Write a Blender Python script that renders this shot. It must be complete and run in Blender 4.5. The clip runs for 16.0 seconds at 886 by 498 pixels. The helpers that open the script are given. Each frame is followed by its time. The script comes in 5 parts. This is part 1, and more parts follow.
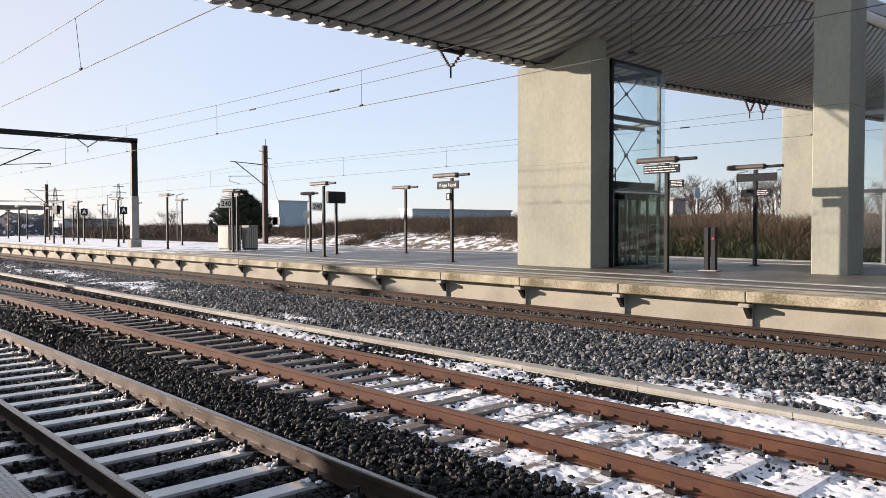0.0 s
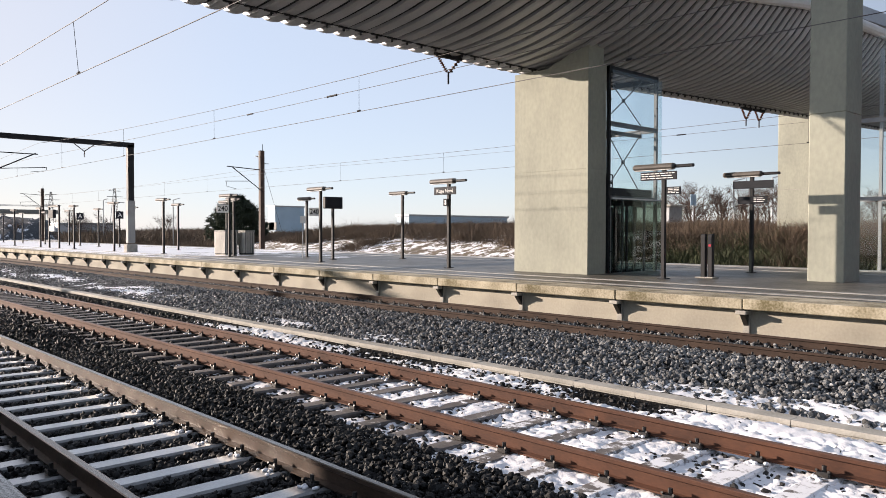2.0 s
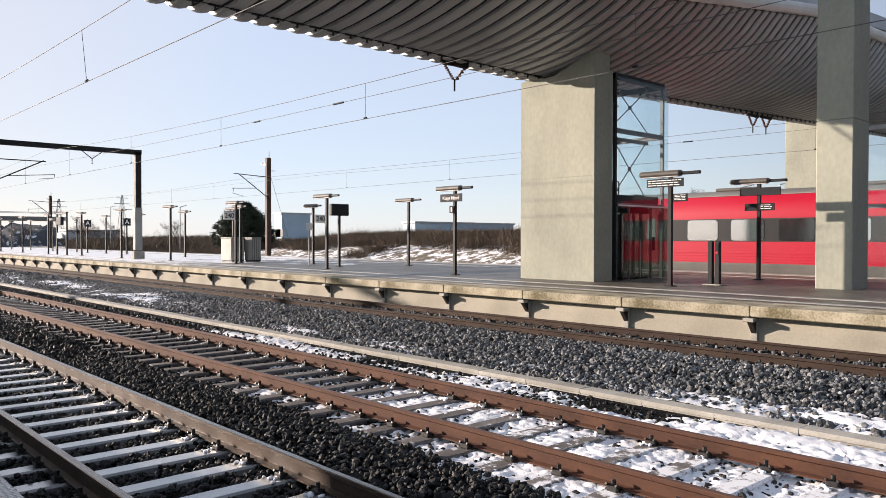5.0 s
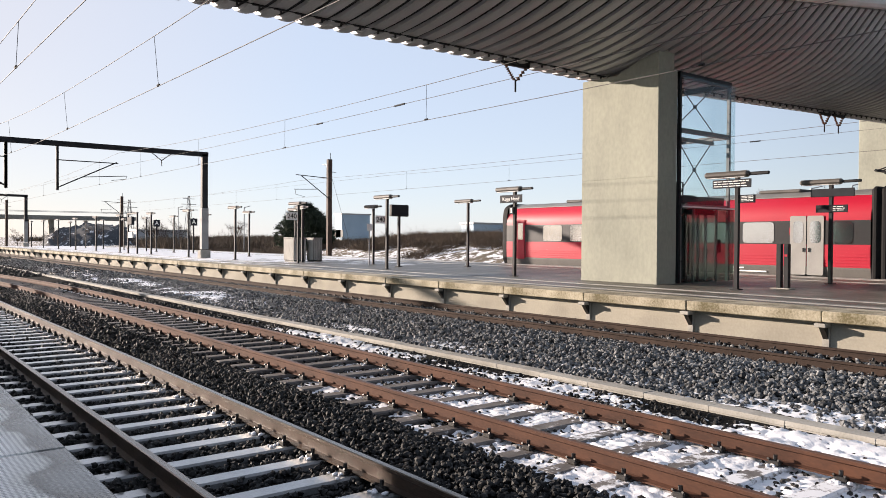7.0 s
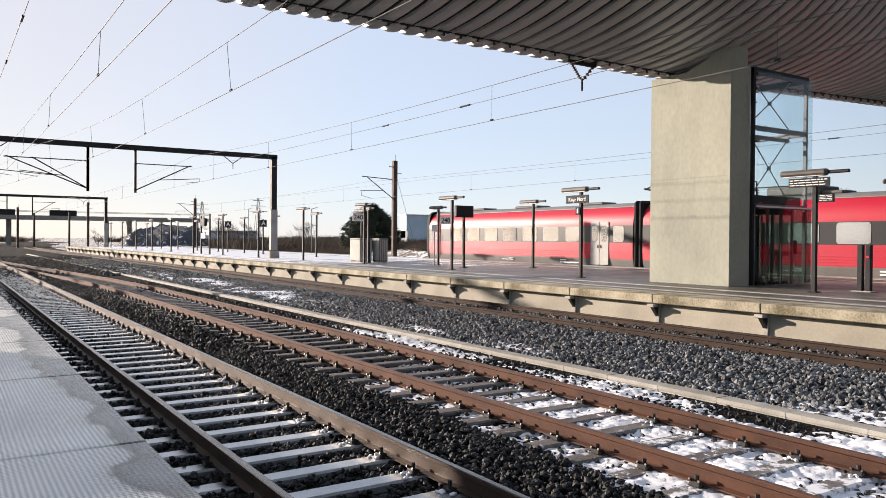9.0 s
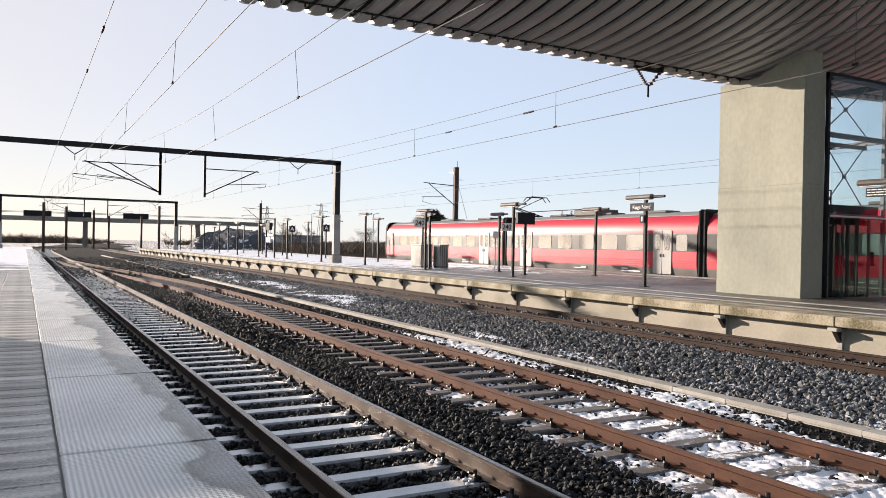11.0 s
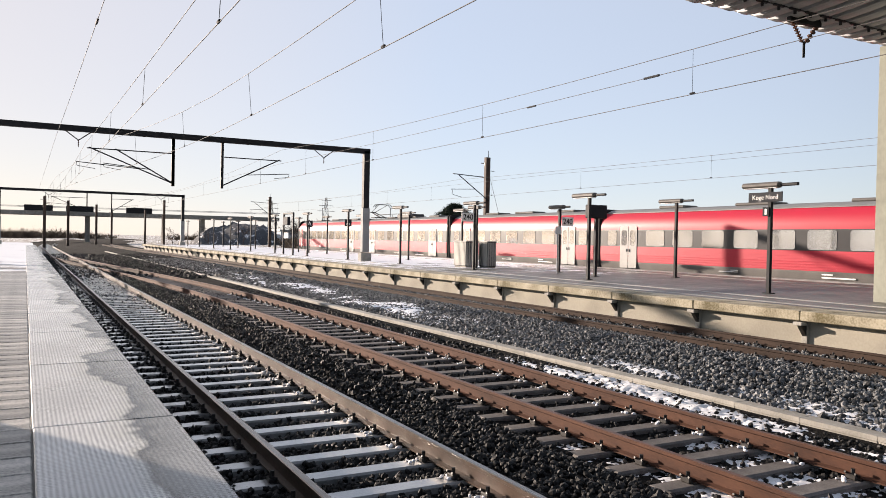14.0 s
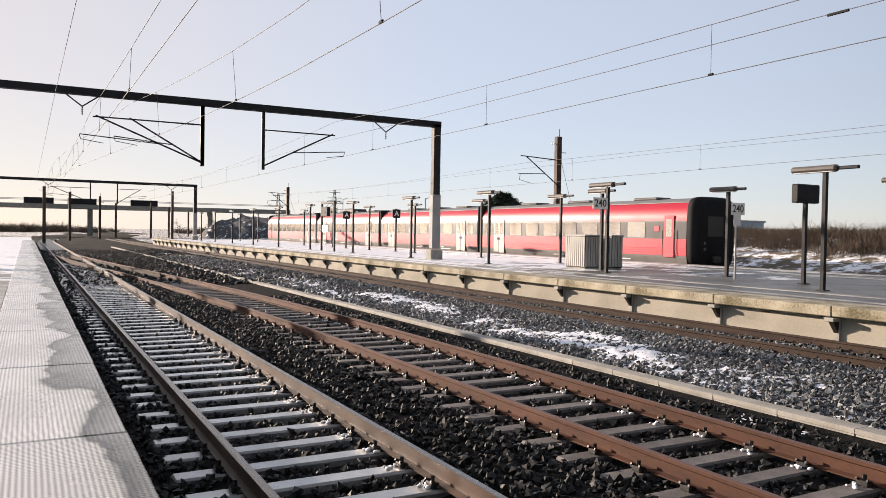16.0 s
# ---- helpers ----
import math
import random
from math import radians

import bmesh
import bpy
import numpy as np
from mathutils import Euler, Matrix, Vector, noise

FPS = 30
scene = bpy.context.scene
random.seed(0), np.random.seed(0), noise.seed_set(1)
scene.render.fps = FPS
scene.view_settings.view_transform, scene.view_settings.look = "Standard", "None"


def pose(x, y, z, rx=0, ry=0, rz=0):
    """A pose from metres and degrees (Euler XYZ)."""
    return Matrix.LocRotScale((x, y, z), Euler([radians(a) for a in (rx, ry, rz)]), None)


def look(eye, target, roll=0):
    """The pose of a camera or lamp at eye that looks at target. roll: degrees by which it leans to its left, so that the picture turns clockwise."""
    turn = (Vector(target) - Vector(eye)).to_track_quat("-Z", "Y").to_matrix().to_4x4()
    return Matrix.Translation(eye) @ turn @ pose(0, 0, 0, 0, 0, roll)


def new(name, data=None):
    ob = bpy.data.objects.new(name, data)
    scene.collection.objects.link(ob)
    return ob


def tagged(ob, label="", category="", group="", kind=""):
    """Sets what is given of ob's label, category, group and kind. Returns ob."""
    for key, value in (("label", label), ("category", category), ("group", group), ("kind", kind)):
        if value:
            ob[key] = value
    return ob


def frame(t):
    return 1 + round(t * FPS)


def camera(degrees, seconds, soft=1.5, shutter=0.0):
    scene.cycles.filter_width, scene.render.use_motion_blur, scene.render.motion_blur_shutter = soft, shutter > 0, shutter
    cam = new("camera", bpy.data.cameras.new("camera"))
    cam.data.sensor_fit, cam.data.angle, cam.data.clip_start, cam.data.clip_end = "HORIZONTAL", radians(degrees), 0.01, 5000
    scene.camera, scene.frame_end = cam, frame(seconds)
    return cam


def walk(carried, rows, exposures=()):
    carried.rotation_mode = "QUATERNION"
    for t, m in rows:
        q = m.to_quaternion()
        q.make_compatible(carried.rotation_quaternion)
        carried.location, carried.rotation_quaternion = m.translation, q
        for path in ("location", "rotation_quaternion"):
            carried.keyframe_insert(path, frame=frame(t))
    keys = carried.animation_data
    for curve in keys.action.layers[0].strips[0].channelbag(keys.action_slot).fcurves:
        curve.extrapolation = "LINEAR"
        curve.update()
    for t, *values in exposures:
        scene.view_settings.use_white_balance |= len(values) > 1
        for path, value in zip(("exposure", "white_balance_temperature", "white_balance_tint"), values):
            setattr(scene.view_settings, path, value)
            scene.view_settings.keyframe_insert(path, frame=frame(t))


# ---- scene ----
# World: y runs along the tracks, x across them, z = 0 at the rail tops of the first track.
ROWS = [
    (0.0, 0.047, -0.075, 1.948, -42.65, -1.76, -0.15),
    (1.0, 0.045, -0.064, 1.938, -42.92, -1.59, 0.06),
    (2.0, 0.042, -0.052, 1.941, -42.92, -1.31, 0.10),
    (3.0, 0.032, -0.051, 1.946, -42.86, -0.95, 0.05),
    (4.3, 0.042, -0.047, 1.945, -42.60, -0.82, 0.09),
    (5.5, 0.048, -0.044, 1.944, -42.02, -0.76, 0.16),
    (6.0, 0.032, -0.038, 1.939, -41.00, -0.77, 0.25),
    (6.5, 0.018, -0.030, 1.945, -39.61, -0.78, 0.36),
    (7.0, 0.002, -0.020, 1.939, -38.10, -0.73, 0.40),
    (7.5, -0.015, -0.003, 1.934, -36.74, -0.71, 0.47),
    (8.0, -0.010, 0.001, 1.933, -35.52, -0.72, 0.46),
    (8.5, -0.008, 0.007, 1.937, -34.42, -0.74, 0.39),
    (9.0, -0.021, 0.007, 1.938, -33.29, -0.70, 0.40),
    (11.5, -0.064, 0.035, 1.936, -28.11, -0.30, 1.27),
    (12.0, -0.060, 0.047, 1.939, -27.65, -0.40, 1.34),
    (12.4, -0.030, 0.050, 1.933, -27.33, -0.47, 1.32),
    (13.0, 0.000, 2.050, 2.020, -28.20, -0.75, 0.95),
    (13.5, 0.050, 3.500, 2.000, -28.47, -0.73, 1.02),
    (14.0, 0.100, 5.300, 1.985, -28.70, -0.66, 1.12),
    (14.5, 0.150, 7.300, 1.975, -28.80, -0.65, 1.16),
    (15.0, 0.250, 9.500, 1.955, -28.74, -0.70, 1.25),
    (15.5, 0.400, 12.200, 1.945, -28.68, -0.92, 1.25),
    (16.0, 0.550, 15.300, 1.950, -28.58, -1.20, 0.95),
]
cam = camera(60.26, 16.0, soft=0.4)
walk(cam, [(t, pose(x, y, z, 90 + pitch, -roll, yaw)) for t, x, y, z, yaw, pitch, roll in ROWS], [(0, 0.95, 7000, 20), (13, 0.92, 7050, 19), (16, 0.82, 7300, 21)])

# ---- light ----
SUN_EL, SUN_AZ = 12.0, 28.8  # azimuth from +y towards -x
world = bpy.data.worlds.new("winter_sky")
scene.world = world
world.use_nodes = True
wn, wl = world.node_tree.nodes, world.node_tree.links
sky = wn.new("ShaderNodeTexSky")
sky.sky_type, sky.sun_disc = "NISHITA", False
sky.sun_elevation, sky.sun_rotation = radians(SUN_EL), radians(-SUN_AZ)
sky.air_density, sky.dust_density, sky.ozone_density, sky.altitude = 0.9, 0.16, 2.0, 10
haze = wn.new("ShaderNodeMix")  # thin winter haze over the clear sky
haze.data_type = "RGBA"
# the haze scatters forward: broad and smooth, strongest on the sun's side
toward, spread, thick = wn.new("ShaderNodeVectorMath"), wn.new("ShaderNodeMapRange"), wn.new("ShaderNodeTexCoord")
toward.operation = "DOT_PRODUCT"
toward.inputs[1].default_value = (-math.sin(radians(SUN_AZ)), math.cos(radians(SUN_AZ)), 0.1)
spread.inputs["From Min"].default_value, spread.inputs["From Max"].default_value = -1.0, 1.0
spread.inputs["To Min"].default_value, spread.inputs["To Max"].default_value = 0.34, 0.86
wl.new(thick.outputs["Generated"], toward.inputs[0])
wl.new(toward.outputs["Value"], spread.inputs[0])
wl.new(spread.outputs[0], haze.inputs[0])
warm, tone = wn.new("ShaderNodeMapRange"), wn.new("ShaderNodeMix")  # cool haze, turning warm near the sun
warm.inputs["From Min"].default_value, warm.inputs["From Max"].default_value = 0.55, 1.0
tone.data_type = "RGBA"
tone.inputs[6].default_value, tone.inputs[7].default_value = (3.15, 3.9, 4.8, 1), (4.0, 3.95, 3.85, 1)
wl.new(toward.outputs["Value"], warm.inputs[0])
wl.new(warm.outputs[0], tone.inputs[0])
wl.new(tone.outputs[2], haze.inputs[7])
wl.new(sky.outputs[0], haze.inputs[6])
wl.new(haze.outputs[2], wn["Background"].inputs[0])
dim = wn.new("ShaderNodeMapRange")  # the sky away from the sun is duller
dim.interpolation_type = "SMOOTHSTEP"
dim.inputs["From Min"].default_value, dim.inputs["From Max"].default_value = -1.0, 0.3
dim.inputs["To Min"].default_value, dim.inputs["To Max"].default_value = 0.03, 0.11
wl.new(toward.outputs["Value"], dim.inputs[0])
wl.new(dim.outputs[0], wn["Background"].inputs[1])
sun_data = bpy.data.lights.new("sun", "SUN")
sun_data.energy, sun_data.angle, sun_data.color = 5.0, radians(0.6), (1.0, 0.92, 0.80)
sun = new("sun", sun_data)
ce = math.cos(radians(SUN_EL))
sun.matrix_world = look((0, 0, 40), (0 + math.sin(radians(SUN_AZ)) * ce, -math.cos(radians(SUN_AZ)) * ce, 40 - math.sin(radians(SUN_EL))))

# ---- materials ----


def mat(name, c1, c2=None, scale=3.0, fine=40.0, rough=0.7, metal=0.0, bump=0.2, dist=0.01, rand=0.0, rvar=0.12, island=0.0, stretch=(1, 1, 1), spec=0.5, contrast=(0.35, 0.65)):
    """A surface of two tones: broad patches and fine grain, with relief and uneven gloss."""
    c2 = c2 or tuple(v * 0.75 for v in c1)
    m = bpy.data.materials.new(name)
    m.use_nodes = True
    n, l = m.node_tree.nodes, m.node_tree.links
    b = n["Principled BSDF"]
    tc, mp = n.new("ShaderNodeTexCoord"), n.new("ShaderNodeMapping")
    mp.inputs["Scale"].default_value = stretch
    l.new(tc.outputs["Object"], mp.inputs[0])
    big, small = n.new("ShaderNodeTexNoise"), n.new("ShaderNodeTexNoise")
    big.inputs["Scale"].default_value, big.inputs["Detail"].default_value = scale, 6
    small.inputs["Scale"].default_value, small.inputs["Detail"].default_value = fine, 4
    l.new(mp.outputs[0], big.inputs[0])
    l.new(mp.outputs[0], small.inputs[0])
    add = n.new("ShaderNodeMath")
    add.operation, add.inputs[1].default_value = "MULTIPLY_ADD", 0.65
    l.new(big.outputs[0], add.inputs[0])
    sm = n.new("ShaderNodeMath")
    sm.operation, sm.inputs[1].default_value = "MULTIPLY", 0.35
    l.new(small.outputs[0], sm.inputs[0])
    l.new(sm.outputs[0], add.inputs[2])
    rp = n.new("ShaderNodeMapRange")
    rp.inputs["From Min"].default_value, rp.inputs["From Max"].default_value = contrast
    l.new(add.outputs[0], rp.inputs[0])
    mix = n.new("ShaderNodeMix")
    mix.data_type = "RGBA"
    mix.inputs[6].default_value, mix.inputs[7].default_value = (*c1, 1), (*c2, 1)
    l.new(rp.outputs[0], mix.inputs[0])
    out = mix.outputs[2]
    if rand or island:
        src = n.new("ShaderNodeObjectInfo").outputs["Random"] if rand else n.new("ShaderNodeNewGeometry").outputs["Random Per Island"]
        mr = n.new("ShaderNodeMapRange")
        mr.inputs["To Min"].default_value, mr.inputs["To Max"].default_value = 1 - (rand or island), 1 + (rand or island)
        l.new(src, mr.inputs[0])
        sc = n.new("ShaderNodeVectorMath")
        sc.operation = "SCALE"
        l.new(out, sc.inputs[0])
        l.new(mr.outputs[0], sc.inputs["Scale"])
        out = sc.outputs[0]
    l.new(out, b.inputs["Base Color"])
    rr = n.new("ShaderNodeMapRange")
    rr.inputs["To Min"].default_value, rr.inputs["To Max"].default_value = max(0.03, rough - rvar), min(1, rough + rvar)
    l.new(add.outputs[0], rr.inputs[0])
    l.new(rr.outputs[0], b.inputs["Roughness"])
    b.inputs["Metallic"].default_value = metal
    b.inputs["Specular IOR Level"].default_value = spec
    if bump:
        bp = n.new("ShaderNodeBump")
        bp.inputs["Strength"].default_value, bp.inputs["Distance"].default_value = bump, dist
        l.new(add.outputs[0], bp.inputs["Height"])
        l.new(bp.outputs[0], b.inputs["Normal"])
    return m


def glass(name, tint=(0.95, 0.985, 0.98), rough=0.02):
    m = bpy.data.materials.new(name)
    m.use_nodes = True
    n, l = m.node_tree.nodes, m.node_tree.links
    n.remove(n["Principled BSDF"])
    tr, gl, mx, fr = n.new("ShaderNodeBsdfTransparent"), n.new("ShaderNodeBsdfGlossy"), n.new("ShaderNodeMixShader"), n.new("ShaderNodeLayerWeight")
    tr.inputs[0].default_value = (*tint, 1)
    gl.inputs["Roughness"].default_value = rough
    pw = n.new("ShaderNodeMath")
    pw.operation, pw.inputs[1].default_value = "POWER", 4.0
    ad = n.new("ShaderNodeMath")
    ad.operation, ad.inputs[1].default_value, ad.inputs[2].default_value = "MULTIPLY_ADD", 0.5, 0.05
    l.new(fr.outputs["Facing"], pw.inputs[0])
    l.new(pw.outputs[0], ad.inputs[0])
    l.new(ad.outputs[0], mx.inputs[0])
    l.new(tr.outputs[0], mx.inputs[1])
    l.new(gl.outputs[0], mx.inputs[2])
    l.new(mx.outputs[0], n["Material Output"].inputs[0])
    return m


def add_snow(m, low, high, scale=0.6, axis=None, a0=0.0, a1=1.0, white=(0.84, 0.845, 0.865), placed=False):
    """Old snow lying in patches over a material; axis 1 thickens it along y from a0 to a1."""
    n, l = m.node_tree.nodes, m.node_tree.links
    b = n["Principled BSDF"]
    tc, nz = n.new("ShaderNodeTexCoord"), n.new("ShaderNodeTexNoise")
    nz.inputs["Scale"].default_value, nz.inputs["Detail"].default_value, nz.inputs["Roughness"].default_value = scale, 8, 0.7
    where = n.new("ShaderNodeNewGeometry").outputs["Position"] if placed else tc.outputs["Object"]
    l.new(where, nz.inputs[0])
    h = nz.outputs[0]
    if axis is not None:
        sep, mr, ad = n.new("ShaderNodeSeparateXYZ"), n.new("ShaderNodeMapRange"), n.new("ShaderNodeMath")
        l.new(where, sep.inputs[0])
        mr.inputs["From Min"].default_value, mr.inputs["From Max"].default_value = a0, a1
        mr.inputs["To Min"].default_value, mr.inputs["To Max"].default_value = -0.25, 0.15
        l.new(sep.outputs[axis], mr.inputs[0])
        l.new(mr.outputs[0], ad.inputs[0])
        l.new(h, ad.inputs[1])
        h = ad.outputs[0]
    r = n.new("ShaderNodeMapRange")
    r.inputs["From Min"].default_value, r.inputs["From Max"].default_value = low, high
    l.new(h, r.inputs[0])
    old = b.inputs["Base Color"].links[0].from_socket
    mix = n.new("ShaderNodeMix")
    mix.data_type = "RGBA"
    mix.inputs[7].default_value = (*white, 1)
    l.new(old, mix.inputs[6])
    l.new(r.outputs[0], mix.inputs[0])
    l.new(mix.outputs[2], b.inputs["Base Color"])
    return m


M_BALLAST = mat("ballast_stone", (0.215, 0.22, 0.222), (0.028, 0.029, 0.03), 14, 90, 0.6, bump=0.3, dist=0.003, island=0.85, spec=0.3)
M_WETBALLAST = mat("damp_ballast_stone", (0.034, 0.033, 0.032), (0.007, 0.007, 0.007), 14, 90, 0.6, bump=0.3, dist=0.003, island=0.8, spec=0.22)
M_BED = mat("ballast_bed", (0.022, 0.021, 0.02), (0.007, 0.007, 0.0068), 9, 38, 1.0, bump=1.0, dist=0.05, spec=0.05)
M_GROUND = mat("winter_grass", (0.16, 0.12, 0.075), (0.07, 0.055, 0.035), 0.25, 4, 0.95, bump=0.8, dist=0.1)
add_snow(M_GROUND, 0.48, 0.56, 1.1)
M_SNOW = mat("old_snow", (0.9, 0.9, 0.915), (0.77, 0.785, 0.82), 6, 60, 0.6, bump=0.6, dist=0.015)
M_RUST = mat("rusty_rail", (0.11, 0.046, 0.026), (0.055, 0.026, 0.018), 5, 60, 0.8, bump=0.3, dist=0.003, stretch=(1, 0.3, 1), spec=0.25)
M_RAILBROWN = mat("brown_rail", (0.062, 0.04, 0.03), (0.034, 0.024, 0.02), 5, 60, 0.85, bump=0.3, dist=0.003, stretch=(1, 0.3, 1), spec=0.2)
M_RAILDARK = mat("dark_rail", (0.095, 0.06, 0.042), (0.03, 0.021, 0.016), 2.2, 60, 0.45, bump=0.3, dist=0.003, stretch=(1, 0.5, 1), spec=0.3)
M_RAILTOP = mat("polished_rail_head", (0.30, 0.265, 0.23), (0.13, 0.105, 0.085), 3, 40, 0.28, metal=1.0, bump=0.05, stretch=(8, 0.2, 1))
M_RUSTTOP = mat("dull_rail_head", (0.16, 0.075, 0.045), (0.10, 0.05, 0.034), 3, 40, 0.5, metal=0.3, bump=0.1, stretch=(8, 0.2, 1))
M_SLEEPER = mat("wet_concrete_sleeper", (0.34, 0.337, 0.33), (0.18, 0.178, 0.174), 3, 50, 0.3, bump=0.12, dist=0.004, rand=0.2, spec=0.7)
M_SLEEPER.node_tree.nodes["Principled BSDF"].inputs["Coat Weight"].default_value = 1.0  # a film of melt water
M_SLEEPER.node_tree.nodes["Principled BSDF"].inputs["Coat Roughness"].default_value = 0.12
M_OLDSLEEPER = mat("stained_concrete_sleeper", (0.20, 0.18, 0.165), (0.09, 0.08, 0.075), 4, 50, 0.7, bump=0.35, dist=0.006, rand=0.2)
M_SNOWSLEEPER = mat("snowy_concrete_sleeper", (0.20, 0.18, 0.165), (0.09, 0.08, 0.075), 4, 50, 0.7, bump=0.35, dist=0.006, rand=0.2)
add_snow(M_SNOWSLEEPER, 0.56, 0.64, 5.0, 1, 11, 3, placed=True)
M_CLIP = mat("black_rail_clip", (0.03, 0.027, 0.025), (0.015, 0.013, 0.012), 20, 80, 0.5, bump=0.2)
M_CONC = mat("pale_board_concrete", (0.37, 0.375, 0.305), (0.235, 0.243, 0.205), 0.7, 9, 0.85, bump=0.08, dist=0.006, stretch=(1, 1, 0.6), contrast=(0.3, 0.72))
M_KERB = mat("trough_concrete", (0.42, 0.40, 0.36), (0.25, 0.24, 0.21), 2.2, 40, 0.85, bump=0.3, dist=0.01, rand=0.12)
M_EDGE = mat("mossy_platform_edge", (0.42, 0.375, 0.28), (0.12, 0.10, 0.05), 1.5, 22, 0.85, bump=0.4, dist=0.012, rand=0.1, contrast=(0.42, 0.64))
M_WALL = mat("platform_wall_concrete", (0.40, 0.37, 0.30), (0.30, 0.275, 0.225), 0.8, 20, 0.85, bump=0.2, dist=0.01, rand=0.06)
M_SLAB = mat("pale_ribbed_slab", (0.88, 0.875, 0.86), (0.68, 0.68, 0.675), 0.9, 60, 0.26, bump=0.3, dist=0.004, rand=0.06)


def tread_and_tide(m):
    """A pressed diamond tread and the tide mark of melted snow along the edge slabs."""
    n, l = m.node_tree.nodes, m.node_tree.links
    b = n["Principled BSDF"]
    tc, mp, ck = n.new("ShaderNodeTexCoord"), n.new("ShaderNodeMapping"), n.new("ShaderNodeTexChecker")
    mp.inputs["Rotation"].default_value = (0, 0, radians(45))
    ck.inputs["Scale"].default_value = 44
    ck.inputs["Color1"].default_value, ck.inputs["Color2"].default_value = (1.05, 1.05, 1.04, 1), (0.44, 0.44, 0.44, 1)
    l.new(tc.outputs["Object"], mp.inputs[0])
    l.new(mp.outputs[0], ck.inputs[0])
    nz, geo, sp = n.new("ShaderNodeTexNoise"), n.new("ShaderNodeNewGeometry"), n.new("ShaderNodeSeparateXYZ")
    nz.inputs["Scale"].default_value, nz.inputs["Detail"].default_value, nz.inputs["Distortion"].default_value = 0.55, 3, 0.3
    l.new(geo.outputs["Position"], nz.inputs[0])
    l.new(geo.outputs["Position"], sp.inputs[0])
    away = n.new("ShaderNodeMath")  # metres past a wavering line, towards the tracks
    away.operation, away.inputs[1].default_value = "MULTIPLY_ADD", 1.7
    l.new(nz.outputs[0], away.inputs[0])
    l.new(sp.outputs[0], away.inputs[2])
    rp = n.new("ShaderNodeValToRGB")
    half = n.new("ShaderNodeMath")
    half.operation, half.inputs[1].default_value = "MULTIPLY", 0.4
    l.new(away.outputs[0], half.inputs[0])
    rp.color_ramp.elements[0].position, rp.color_ramp.elements[0].color = 0.64, (1, 1, 1, 1)
    rp.color_ramp.elements[1].position, rp.color_ramp.elements[1].color = 0.84, (0.5, 0.505, 0.5, 1)
    for at, v in ((0.70, 0.86), (0.72, 0.12), (0.75, 0.3)):
        rp.color_ramp.elements.new(at).color = (v, v, v * 0.95, 1)
    l.new(half.outputs[0], rp.inputs[0])
    src = b.inputs["Base Color"].links[0].from_socket
    for other in (ck.outputs[0], rp.outputs[0]):
        mu = n.new("ShaderNodeMix")
        mu.data_type, mu.blend_type = "RGBA", "MULTIPLY"
        mu.inputs[0].default_value = 1.0
        l.new(src, mu.inputs[6])
        l.new(other, mu.inputs[7])
        src = mu.outputs[2]
    l.new(src, b.inputs["Base Color"])


tread_and_tide(M_SLAB)
M_PAVER = mat("grey_paver", (0.52, 0.49, 0.45), (0.13, 0.125, 0.115), 1.6, 30, 0.4, bump=0.35, dist=0.006, rand=0.35, contrast=(0.42, 0.6), stretch=(1.2, 3, 1))
M_PLATFORM = mat("island_paving", (0.15, 0.144, 0.124), (0.07, 0.067, 0.058), 0.7, 25, 0.48, bump=0.3, dist=0.01)
add_snow(M_PLATFORM, 0.45, 0.52, 0.5, 1, 25, 50)
M_NEARTOP = mat("near_platform_paving", (0.24, 0.23, 0.22), (0.15, 0.145, 0.14), 0.7, 25, 0.55, bump=0.3, dist=0.01)
add_snow(M_NEARTOP, 0.44, 0.55, 0.4, 1, 33, 48)
_n, _l = M_PLATFORM.node_tree.nodes, M_PLATFORM.node_tree.links
_mix = _n["Principled BSDF"].inputs["Base Color"].links[0].from_node
_bk, _tc = _n.new("ShaderNodeTexBrick"), _n.new("ShaderNodeTexCoord")
_mp = _n.new("ShaderNodeMapping")
_mp.inputs["Rotation"].default_value = (0, 0, radians(90))
_bk.inputs["Scale"].default_value, _bk.inputs["Brick Width"].default_value, _bk.inputs["Row Height"].default_value, _bk.inputs["Mortar Size"].default_value = 1.0, 0.6, 0.3, 0.012
_bk.inputs["Color1"].default_value, _bk.inputs["Color2"].default_value, _bk.inputs["Mortar"].default_value = (1.25, 1.2, 1.15, 1), (0.7, 0.68, 0.66, 1), (0.35, 0.34, 0.33, 1)
_mu = _n.new("ShaderNodeMix")
_mu.data_type, _mu.blend_type = "RGBA", "MULTIPLY"
_mu.inputs[0].default_value = 1.0
_l.new(_tc.outputs["Object"], _mp.inputs[0])
_l.new(_mp.outputs[0], _bk.inputs[0])
_l.new(_mix.inputs[6].links[0].from_socket, _mu.inputs[6])
_l.new(_bk.outputs[0], _mu.inputs[7])
_l.new(_mu.outputs[2], _mix.inputs[6])
M_LINE = mat("white_line_paving", (0.44, 0.43, 0.40), (0.22, 0.215, 0.2), 2.5, 40, 0.7, bump=0.2)
M_SOFFIT = mat("aluminium_cladding", (0.44, 0.448, 0.46), (0.34, 0.346, 0.355), 0.5, 30, 0.5, metal=0.2, bump=0.1, dist=0.01)
# near-black colour that paints in the shade of the soffit's recesses
M_GAPSHADE = mat("painted_joint_shade", (0.05, 0.05, 0.052), (0.03, 0.03, 0.032), 1, 20, 0.9, bump=0.0, spec=0.1)
M_WHITE = mat("white_painted_steel", (0.75, 0.75, 0.74), (0.6, 0.6, 0.58), 1, 20, 0.4, bump=0.05)
